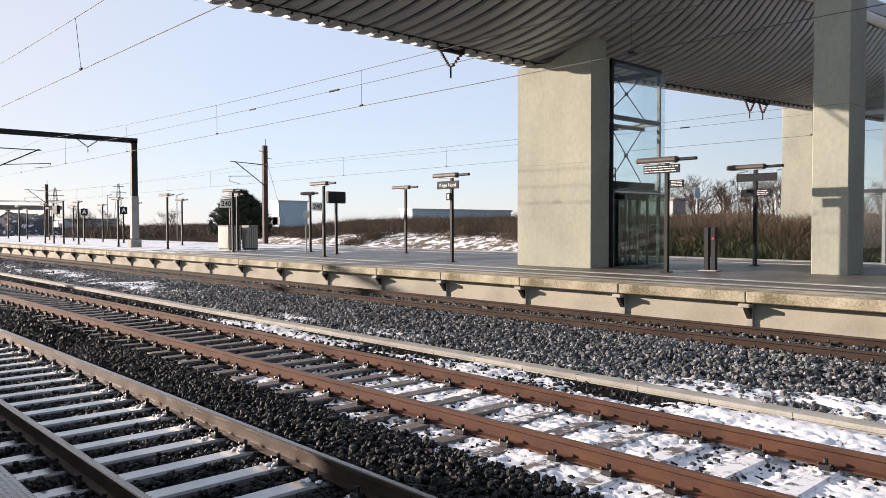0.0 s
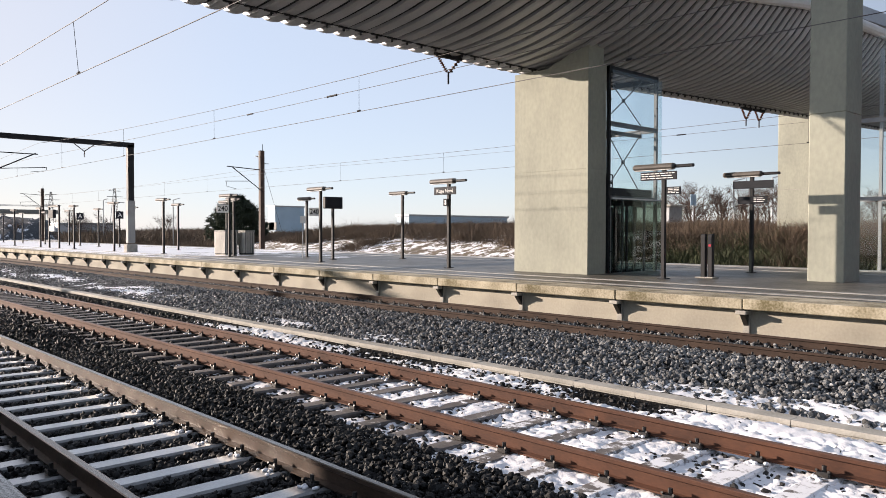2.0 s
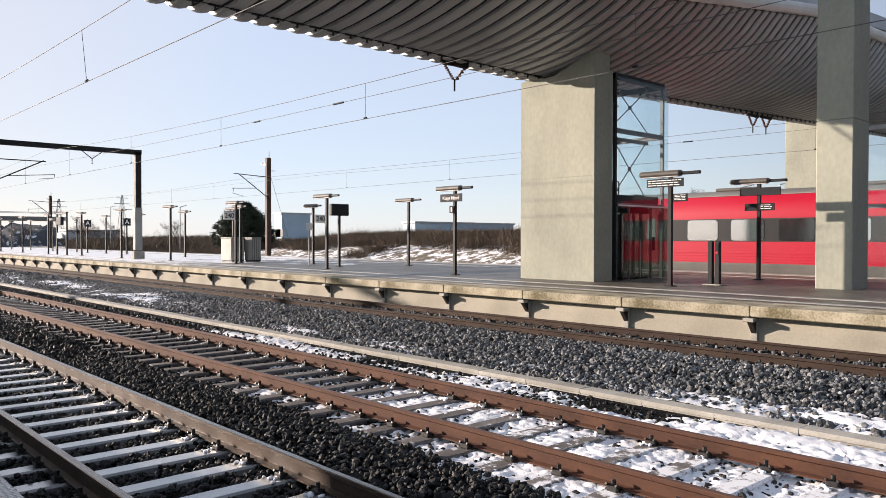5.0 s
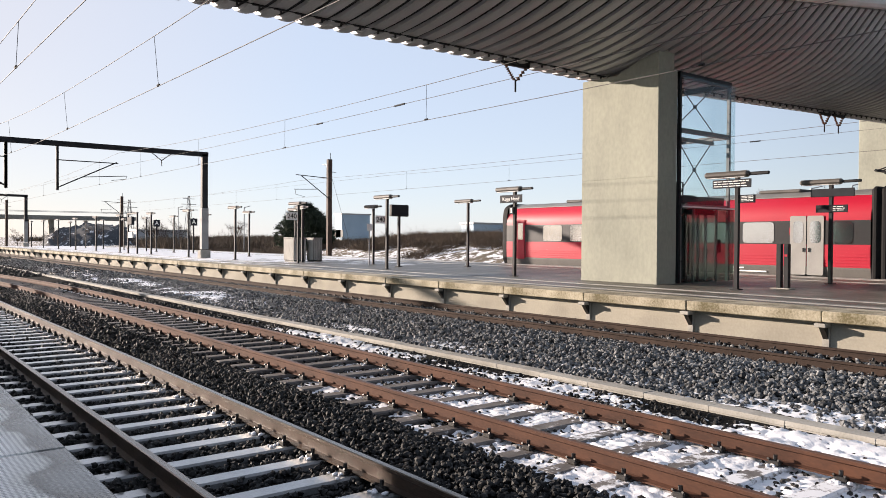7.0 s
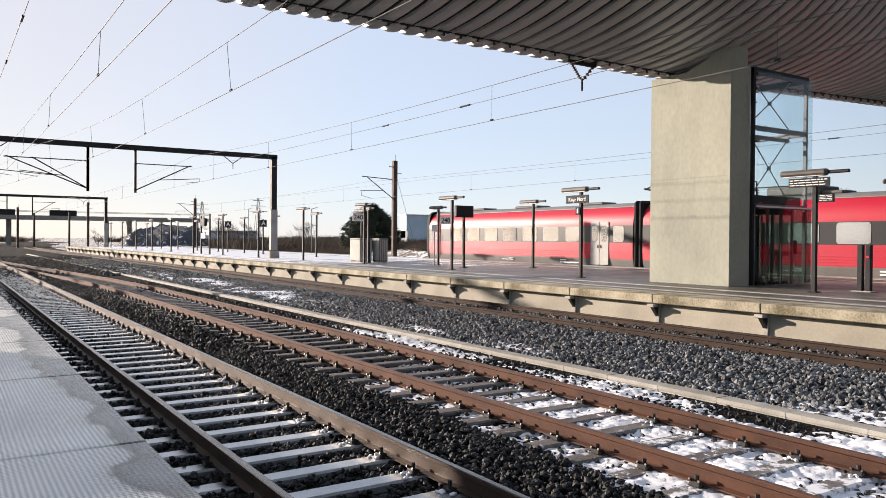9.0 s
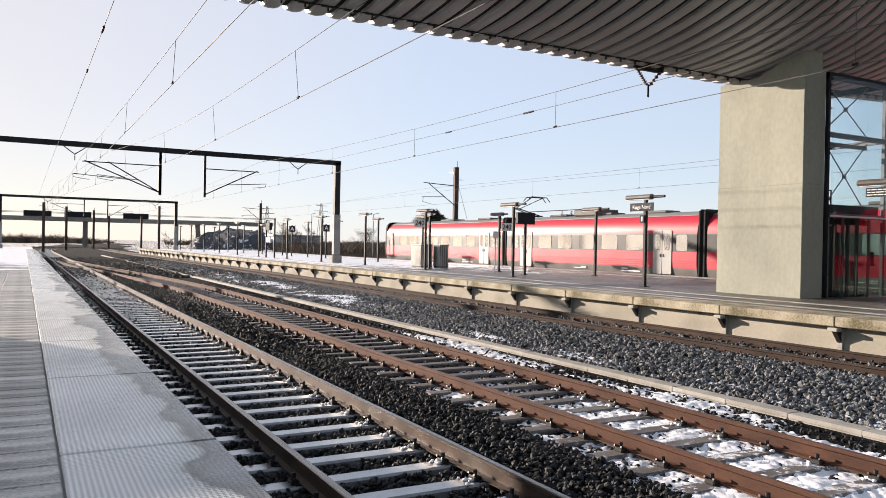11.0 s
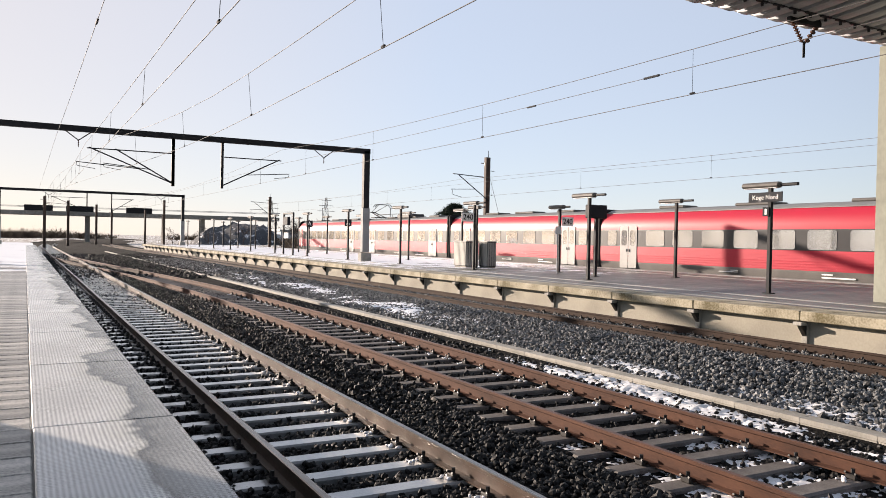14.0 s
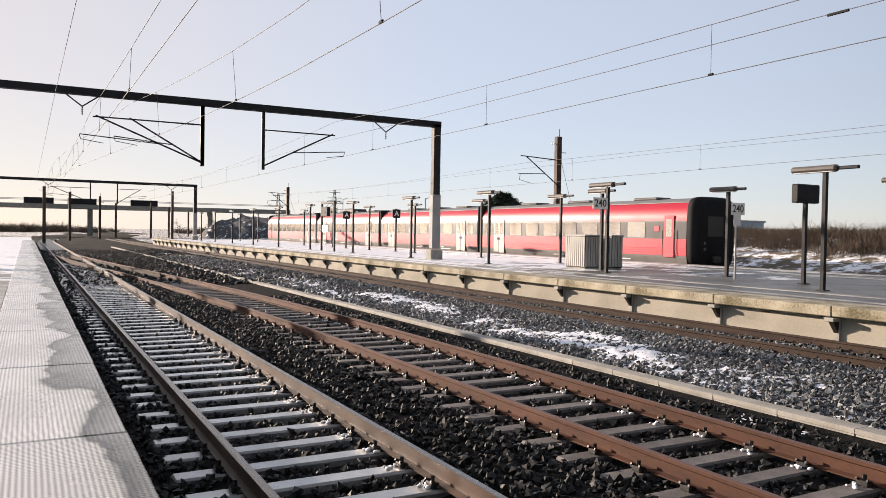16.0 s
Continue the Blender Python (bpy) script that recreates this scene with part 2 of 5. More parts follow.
M_STEEL = mat("dark_painted_steel", (0.02, 0.021, 0.024), (0.013, 0.014, 0.016), 3, 50, 0.6, bump=0.08, spec=0.25)
M_POSTGREY = mat("dull_zinc_post", (0.30, 0.305, 0.30), (0.22, 0.225, 0.22), 2, 30, 0.7, bump=0.1)
M_MASTBROWN = mat("weathered_mast_steel", (0.085, 0.05, 0.035), (0.045, 0.03, 0.024), 2, 30, 0.75, bump=0.2)
M_GALV = mat("galvanised_steel", (0.42, 0.43, 0.44), (0.30, 0.31, 0.32), 3, 30, 0.45, metal=0.5, bump=0.08)
M_LIFT = mat("grey_lift_steel", (0.15, 0.16, 0.17), (0.10, 0.107, 0.115), 3, 30, 0.5, metal=0.2, bump=0.05)
M_LAMP = mat("grey_lamp_housing", (0.11, 0.098, 0.088), (0.07, 0.064, 0.058), 3, 30, 0.6, bump=0.05)
M_SIGN = mat("dark_sign_face", (0.025, 0.028, 0.035), (0.018, 0.02, 0.025), 3, 30, 0.65, bump=0.0, spec=0.15)
M_TEXT = mat("white_sign_print", (0.8, 0.8, 0.78), (0.7, 0.7, 0.69), 5, 30, 0.6, bump=0.0)
M_BOARD = mat("white_sign_board", (0.84, 0.84, 0.82), (0.74, 0.74, 0.72), 3, 30, 0.5, bump=0.0)
M_BLACK = mat("black_print", (0.02, 0.02, 0.02), (0.015, 0.015, 0.015), 5, 30, 0.5, bump=0.0)
M_GLASS = glass("clear_glass", (0.94, 0.98, 0.985))
M_DARKGLASS = glass("tinted_glass", (0.62, 0.70, 0.68))
M_PORC = mat("brown_insulator", (0.10, 0.045, 0.03), (0.06, 0.03, 0.02), 8, 40, 0.25, bump=0.0)
M_WIRE = mat("copper_wire", (0.16, 0.15, 0.15), (0.10, 0.095, 0.095), 2, 40, 0.7, bump=0.0, spec=0.2)
M_RED = mat("red_train_paint", (0.46, 0.010, 0.034), (0.40, 0.009, 0.03), 0.6, 20, 0.48, bump=0.02, spec=0.32)
M_TRAINGREY = mat("grey_train_skirt", (0.15, 0.14, 0.13), (0.10, 0.095, 0.09), 1.2, 20, 0.6, bump=0.1, spec=0.25)
M_TRAINROOF = mat("grey_train_roof", (0.21, 0.205, 0.2), (0.15, 0.15, 0.148), 1.2, 20, 0.6, bump=0.1)
M_BAND = mat("dark_window_band", (0.035, 0.035, 0.037), (0.026, 0.026, 0.028), 2, 20, 0.35, bump=0.0, spec=0.4)
M_TGLASS = mat("train_window_glass", (0.06, 0.065, 0.07), (0.05, 0.055, 0.06), 0.8, 6, 0.10, metal=0.0, bump=0.0, rvar=0.03, spec=1.0)
M_TGLASS.node_tree.nodes["Principled BSDF"].inputs["IOR"].default_value = 3.8
for m_ in (M_RED,):  # a clear coat over the paint
    m_.node_tree.nodes["Principled BSDF"].inputs["Coat Weight"].default_value = 0.18
    m_.node_tree.nodes["Principled BSDF"].inputs["Coat Roughness"].default_value = 0.34
M_DOOR = mat("pale_grey_door", (0.34, 0.335, 0.32), (0.27, 0.265, 0.255), 1.5, 20, 0.35, bump=0.03)
M_RUBBER = mat("black_rubber", (0.014, 0.014, 0.015), (0.01, 0.01, 0.011), 3, 30, 0.7, bump=0.1, spec=0.15)
M_BOGIE = mat("bogie_steel", (0.04, 0.035, 0.03), (0.02, 0.018, 0.016), 4, 30, 0.7, bump=0.2)
M_SCRUB = mat("dry_scrub", (0.15, 0.105, 0.07), (0.06, 0.043, 0.03), 0.4, 8, 0.9, bump=0.0, island=0.45)
M_GREENSCRUB = mat("green_scrub", (0.06, 0.07, 0.03), (0.035, 0.045, 0.02), 0.5, 8, 0.85, bump=0.0, island=0.4)
M_TWIG = mat("bare_twig", (0.085, 0.05, 0.036), (0.04, 0.026, 0.02), 3, 20, 0.9, bump=0.1)
M_PINE = mat("pine_needles", (0.035, 0.05, 0.022), (0.018, 0.028, 0.012), 1, 10, 0.8, bump=0.0, island=0.4)
M_SHEET = mat("pale_blue_sheeting", (0.40, 0.53, 0.63), (0.33, 0.45, 0.55), 0.3, 4, 0.6, bump=0.0)
M_SHEETWHITE = mat("white_sheeting", (0.62, 0.64, 0.66), (0.5, 0.52, 0.55), 0.3, 4, 0.6, bump=0.0)
M_EARTH = mat("bare_earth", (0.30, 0.18, 0.10), (0.18, 0.11, 0.065), 0.8, 10, 0.95, bump=0.6, dist=0.05)
M_MOUND = mat("snowy_dark_earth", (0.06, 0.065, 0.075), (0.025, 0.03, 0.036), 0.5, 6, 0.95, bump=0.6, dist=0.1)
add_snow(M_MOUND, 0.56, 0.64, 0.5)
M_CABINET = mat("pale_cabinet_slats", (0.36, 0.35, 0.32), (0.28, 0.275, 0.25), 2, 20, 0.6, bump=0.05)

# ---- mesh helpers ----


def mesh_of(name, bm, *materials, smooth=False):
    me = bpy.data.meshes.new(name)
    bm.to_mesh(me)
    bm.free()
    for m in materials:
        me.materials.append(m)
    if smooth:
        me.shade_smooth()
    return me


def part(name, bm, material, parent=None, label="", smooth=False, at=None):
    """Links a bmesh as one mesh object, under a thing or under a part."""
    mats = material if isinstance(material, (tuple, list)) else (material,)
    ob = new(name, mesh_of(name, bm, *mats, smooth=smooth))
    if parent is not None:
        ob.parent = parent
    if at is not None:
        ob.matrix_basis = at
    return tagged(ob, label) if label else ob


def shared(name, me, parent=None, m=None):
    ob = new(name, me)
    if parent is not None:
        ob.parent = parent
    if m is not None:
        ob.matrix_basis = m
    return ob


def thing(name, label, category, m=None, group="", kind=""):
    ob = new(name)
    if m is not None:
        ob.matrix_basis = m
    return tagged(ob, label, category, group, kind)


def box(x0, x1, y0, y1, z0, z1, bevel=0.0, bm=None):
    bm = bm or bmesh.new()
    vs = [bm.verts.new((x, y, z)) for z in (z0, z1) for y in (y0, y1) for x in (x0, x1)]
    fs = [bm.faces.new([vs[i] for i in q]) for q in ((0, 2, 3, 1), (4, 5, 7, 6), (0, 1, 5, 4), (2, 6, 7, 3), (0, 4, 6, 2), (1, 3, 7, 5))]
    if bevel:
        es = {e for f in fs for e in f.edges}
        bmesh.ops.bevel(bm, geom=list(es), offset=bevel, segments=1, affect="EDGES")
    return bm


def tube(p0, p1, r, seg=8, bm=None, r2=None):
    bm = bm or bmesh.new()
    p0, p1 = Vector(p0), Vector(p1)
    q = (p1 - p0).to_track_quat("Z", "Y")
    rings = []
    for p, rad in ((p0, r), (p1, r if r2 is None else r2)):
        rings.append([bm.verts.new(p + q @ Vector((rad * math.cos(2 * math.pi * k / seg), rad * math.sin(2 * math.pi * k / seg), 0))) for k in range(seg)])
    for k in range(seg):
        bm.faces.new((rings[0][k], rings[0][(k + 1) % seg], rings[1][(k + 1) % seg], rings[1][k]))
    bm.faces.new(rings[0][::-1])
    bm.faces.new(rings[1])
    return bm


def sweep(profile, path, closed=True, bm=None, caps=True):
    """Sweeps a profile of (across, up) along points of the plan that run mainly along y."""
    bm = bm or bmesh.new()
    rings = []
    for i, p in enumerate(path):
        a, b = Vector(path[max(0, i - 1)]), Vector(path[min(len(path) - 1, i + 1)])
        d = (b - a).normalized()
        right = Vector((d.y, -d.x, 0)).normalized()
        rings.append([bm.verts.new(Vector(p) + right * u + Vector((0, 0, v))) for u, v in profile])
    k = len(profile)
    for r0, r1 in zip(rings, rings[1:]):
        for i in range(k if closed else k - 1):
            bm.faces.new((r0[i], r0[(i + 1) % k], r1[(i + 1) % k], r1[i]))
    if caps and closed:
        bm.faces.new(rings[0][::-1])
        bm.faces.new(rings[-1])
    return bm


def wire_line(pts, r, bm=None, seg=5):
    bm = bm or bmesh.new()
    for a, b in zip(pts, pts[1:]):
        tube(a, b, r, seg, bm)
    return bm


def wire_run(pts, r, seg=5):
    """One unbroken wire along y."""
    return sweep([(r * math.cos(2 * math.pi * k / seg), r * math.sin(2 * math.pi * k / seg)) for k in range(seg)], pts)


def raw_mesh(name, verts, faces, *materials):
    me = bpy.data.meshes.new(name)
    me.from_pydata(verts, [], faces)
    for m in materials:
        me.materials.append(m)
    return me


def words(body, size, material, parent, m, name="lettering", align="CENTER"):
    cu = bpy.data.curves.new(name, "FONT")
    cu.body, cu.size, cu.align_x, cu.align_y, cu.extrude = body, size, align, "CENTER", 0.002
    cu.offset = 0.012 * size if size > 0.3 else 0.0
    tmp = new(name, cu)
    me = bpy.data.meshes.new_from_object(tmp.evaluated_get(bpy.context.evaluated_depsgraph_get()))
    bpy.data.objects.remove(tmp)
    me.materials.clear()
    me.materials.append(material)
    return shared(name, me, parent, m)


# ---- the lie of the land ----


def bend(y):
    """How far the line swings to the right, far ahead."""
    return 0.0007 * max(0.0, y - 120) ** 2


def lerp(pts, v):
    return float(np.interp(v, [p[0] for p in pts], [p[1] for p in pts]))


SECTION = [(-40, -0.3), (1.0, -0.32), (1.6, -0.245), (1.95, -0.235), (2.06, -0.26), (3.72, -0.26), (3.86, -0.175), (4.5, -0.17), (5.2, -0.24), (7.7, -0.25), (8.4, -0.24), (9.1, -0.22), (9.6, -0.19), (11.6, -0.1), (12.3, -0.19), (14.6, -0.21), (15.2, -0.3), (29.4, -0.35), (30, -0.24), (32.6, -0.24), (34, -0.3)]


def height(x, y):
    if x < 34:
        return lerp(SECTION, x)
    k = 1.0 if y < 62 else max(0.12, 1 - (y - 62) / 30)
    if y < 25:
        up = lerp([(34, -0.3), (36, 0.4), (41, 1.7), (60, 2.0), (100, 1.5)], x)
    else:
        up = lerp([(34, -0.3), (36, 0.1), (44, 2.0), (55, 2.3), (100, 1.2), (400, 0)], x)
    return -0.3 + (up + 0.3) * k + 0.18 * noise.noise((x * 0.3, y * 0.3, 0)) * min(1, (x - 34) / 4)


xs = sorted({-900, -400, -150, -60, -20, *[round(-6 + 0.5 * i, 2) for i in range(80)], *[34 + i for i in range(28)], *[64 + 5 * i for i in range(12)], 140, 180, 250, 400, 700, 1200})
ys = sorted({-900, -300, -100, -40, *[-20 + 2 * i for i in range(66)], *[114 + 6 * i for i in range(25)], 300, 400, 600, 1000, 1700})
verts = [(x, y, height(x, y)) for y in ys for x in xs]
nx = len(xs)
faces = [(j * nx + i, j * nx + i + 1, (j + 1) * nx + i + 1, (j + 1) * nx + i) for j in range(len(ys) - 1) for i in range(nx - 1)]
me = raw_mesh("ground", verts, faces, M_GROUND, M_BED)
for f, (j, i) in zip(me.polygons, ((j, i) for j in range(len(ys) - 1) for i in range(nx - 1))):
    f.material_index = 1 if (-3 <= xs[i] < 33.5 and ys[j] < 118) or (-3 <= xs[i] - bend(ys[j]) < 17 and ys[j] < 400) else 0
    f.use_smooth = True
ground = tagged(new("ground", me), "winter ground with brown grass, ballast bed and snow", "ground", kind="structure")

# ---- tracks ----
RAIL = [(-0.07, -0.172), (0.07, -0.172), (0.07, -0.158), (0.012, -0.145), (0.012, -0.05), (0.036, -0.035), (0.036, -0.006), (0.026, 0.0), (-0.026, 0.0), (-0.036, -0.006), (-0.036, -0.035), (-0.012, -0.05), (-0.012, -0.145), (-0.07, -0.158)]


def centre_1(y):
    return 2.905 + bend(y)


def centre_2(y):
    s = min(1, max(0, (y - 28) / 52))
    return 6.30 - 3.38 * s * s * (3 - 2 * s) + bend(y)


def centre_3(y):
    return 13.5 - 1.5 * min(1, max(0, (y - 70) / 110)) ** 2 + bend(y)


def centre_4(y):
    return 31.0 - 0.0006 * max(0, y - 90) ** 2


def sleeper_mesh(name, half, material):
    bm = bmesh.new()
    box(-half, half, -0.112, 0.112, -0.36, -0.185, 0.02, bm)
    return mesh_of(name, bm, material)


def clip_mesh():
    """The pads, shoulders and spring clips that hold both rails on one sleeper."""
    bm = bmesh.new()
    for s in (-0.7525, 0.7525):
        box(s - 0.11, s + 0.11, -0.085, 0.085, -0.187, -0.172, 0, bm)
        for d in (-1, 1):
            box(s + d * 0.115 - 0.03, s + d * 0.115 + 0.03, -0.06, 0.06, -0.187, -0.135, 0.012, bm)
            tube((s + d * 0.075, -0.05, -0.15), (s + d * 0.15, -0.05, -0.12), 0.012, 5, bm)
            tube((s + d * 0.075, 0.05, -0.15), (s + d * 0.15, 0.05, -0.12), 0.012, 5, bm)
            tube((s + d * 0.105, 0, -0.14), (s + d * 0.105, 0, -0.085), 0.02, 6, bm)
    return mesh_of("rail_fastening", bm, M_CLIP)


FAST = clip_mesh()


def crust_mesh(seed, at):
    """A few lumps of old snow lying against the fastening."""
    rn = random.Random(seed)
    bm = bmesh.new()
    for _ in range(5):
        r = rn.uniform(0.012, 0.028)
        m = pose(at + rn.uniform(-0.07, 0.06), rn.uniform(-0.1, 0.1), -0.18 + r * 0.2, 0, 0, rn.uniform(0, 90)) @ Matrix.Diagonal((r * 1.6, r, r * 0.7, 1))
        bmesh.ops.create_icosphere(bm, subdivisions=1, radius=1, matrix=m)
    return mesh_of("snow_crust", bm, M_SNOW, smooth=True)


CRUSTS = [crust_mesh(k, 0.57) for k in range(4)]


def track(name, label, centre, y0, y1, rail_mats, sleeper_mat, step=0.6, first=0.0, reach=30.0, half=1.25):
    t = thing(name, label, "railway track", kind="structure")
    path_y = [y0 + (y1 - y0) * i / 90 for i in range(91)]
    for s in (-0.7525, 0.7525):
        bm = sweep(RAIL, [(centre(y) + s, y, 0) for y in path_y])
        bm.normal_update()
        for f in bm.faces:
            c = f.calc_center_median()
            f.material_index = 1 if c.z > -0.0045 else 0
        part("rail", bm, rail_mats, t)
    me = sleeper_mesh("sleeper", half, sleeper_mat)
    n = min(300, int((y1 - y0) / step))
    for i in range(n):
        y = y0 + first + i * step
        a = math.degrees(math.atan2(centre(y + 0.5) - centre(y - 0.5), 1))
        jit = random.uniform(-0.012, 0.012)
        m = pose(centre(y), y + jit, 0, 0, 0, -a + random.uniform(-0.5, 0.5))
        sl = shared("sleeper", me, t, m)
        if y < reach:
            shared("rail_fastening", FAST, sl)
            if sleeper_mat is not M_OLDSLEEPER:
                shared("snow_crust", CRUSTS[i % 4], sl)
    return t


track("railway_track", "main track with polished rails on grey concrete sleepers", centre_1, -8, 165, (M_RAILDARK, M_RAILTOP), M_SLEEPER, 0.6, 0.12, 34)
track("railway_track", "siding track with rusty rails on snowy sleepers", centre_2, -8, 78, (M_RUST, M_RUSTTOP), M_SNOWSLEEPER, 0.6, 0.3, 34)
track("railway_track", "platform track with brown rails in ballast", centre_3, -8, 165, (M_RAILBROWN, M_RAILBROWN), M_OLDSLEEPER, 0.6, 0.0, 26)
track("railway_track", "far platform track behind the island platform", centre_4, -30, 150, (M_RAILBROWN, M_RAILTOP), M_OLDSLEEPER, 0.6, 0.0, -40)

# turnout blades and crossing where the siding joins
turnout = thing("railway_turnout", "turnout with worn steel crossing and closure rails", "railway turnout", kind="structure")
for off in (-0.62, 0.62):
    part("closure_rail", sweep(RAIL, [(centre_2(y) + off - 0.02 * (y - 50), y, 0.001) for y in np.linspace(50, 74, 12)]), (M_RAILBROWN, M_RAILTOP), turnout)
part("crossing_nose", box(-0.12, 0.12, -1.6, 1.6, -0.15, 0.004, 0.02), M_RAILTOP, turnout, at=pose(centre_1(55) + 0.75, 55, 0, 0, 0, 2))

# cable trough between the tracks
trough = thing("cable_trough", "long pale concrete cable trough with lids between tracks", "cable trough", kind="structure")
lid = mesh_of("trough_lid", box(-0.13, 0.13, -0.4985, 0.4985, -0.02, 0.04, 0.004), M_KERB)
side = mesh_of("trough_side", box(-0.12, 0.12, -0.494, 0.494, -0.35, -0.021, 0.006), M_KERB)
for i in range(110):
    y = -3 + i
    m = pose(8.76 + bend(y), y, -0.19 + random.uniform(-0.003, 0.003), 0, random.uniform(-0.5, 0.5), random.uniform(-0.12, 0.12))
    shared("trough_lid", lid, shared("trough_side", side, trough, m))

# ---- island platform ----
EDGE, BACK, TOP = 14.75, 29.35, 0.60
island = thing("island_platform", "island railway platform with concrete edge and snowy paving", "platform", kind="structure")
part("platform_core", box(15.0, BACK - 0.35, -14, 118, -0.35, TOP - 0.004), M_PLATFORM, island)
slab = mesh_of("edge_slab", box(0, 1.1, -1.492, 1.492, TOP - 0.2, TOP + 0.012, 0.015), M_EDGE)
panel = mesh_of("wall_panel", box(0, 0.12, -1.44, 1.44, -0.4, TOP - 0.21, 0.008), M_WALL)
bm = box(-0.05, 0.1, -0.07, 0.07, -0.4, TOP - 0.21, 0.006)
pier_me = mesh_of("wall_post", bm, M_KERB)
bm = bmesh.new()
prof = [(-0.02, 0.385), (-0.24, 0.385), (-0.24, 0.30), (-0.02, 0.02)]
f0 = [bm.verts.new((u, -0.05, v)) for u, v in prof]
f1 = [bm.verts.new((u, 0.05, v)) for u, v in prof]
bm.faces.new(f0)
bm.faces.new(f1[::-1])
for k in range(4):
    bm.faces.new((f0[k], f1[k], f1[(k + 1) % 4], f0[(k + 1) % 4]))
corbel_me = mesh_of("bracket", bm, M_CLIP)
cap_me = mesh_of("bracket_cap", box(-0.30, -0.12, -0.11, 0.11, 0.30, 0.375, 0.01), M_KERB)
for i in range(44):
    y = -11 + 3.0 * i
    shared("edge_slab", slab, island, pose(EDGE + random.uniform(-0.006, 0.006), y + 1.5, random.uniform(-0.004, 0.004)))
    shared("wall_panel", panel, island, pose(14.99, y + 1.5, 0))
    shared("wall_post", pier_me, island, pose(14.97, y, 0))
    br = shared("bracket", corbel_me, island, pose(14.97, y, 0))
    shared("bracket_cap", cap_me, br)
back_slab = mesh_of("edge_slab", box(-1.0, 0, -1.492, 1.492, TOP - 0.2, TOP + 0.012, 0.015), M_LINE)
for i in range(44):
    shared("edge_slab", back_slab, island, pose(BACK, -11 + 3 * i + 1.5, 0))
for x in (16.55, 18.0, 26.4):
    part("guide_strip", box(x - 0.14, x + 0.14, -14, 118, TOP - 0.05, TOP + 0.006), M_LINE, island)

# ---- near platform ----
NTOP = 0.51
near = thing("near_platform", "near railway platform with pale edge slabs and pavers", "platform", kind="structure")
part("platform_core", box(-12, 1.0, -20, 130, -0.35, NTOP - 0.03), M_NEARTOP, near)
part("platform_wall", box(1.0, 1.06, -20, 130, -0.35, NTOP - 0.14), M_KERB, near)

# ---- lift shaft and piers ----


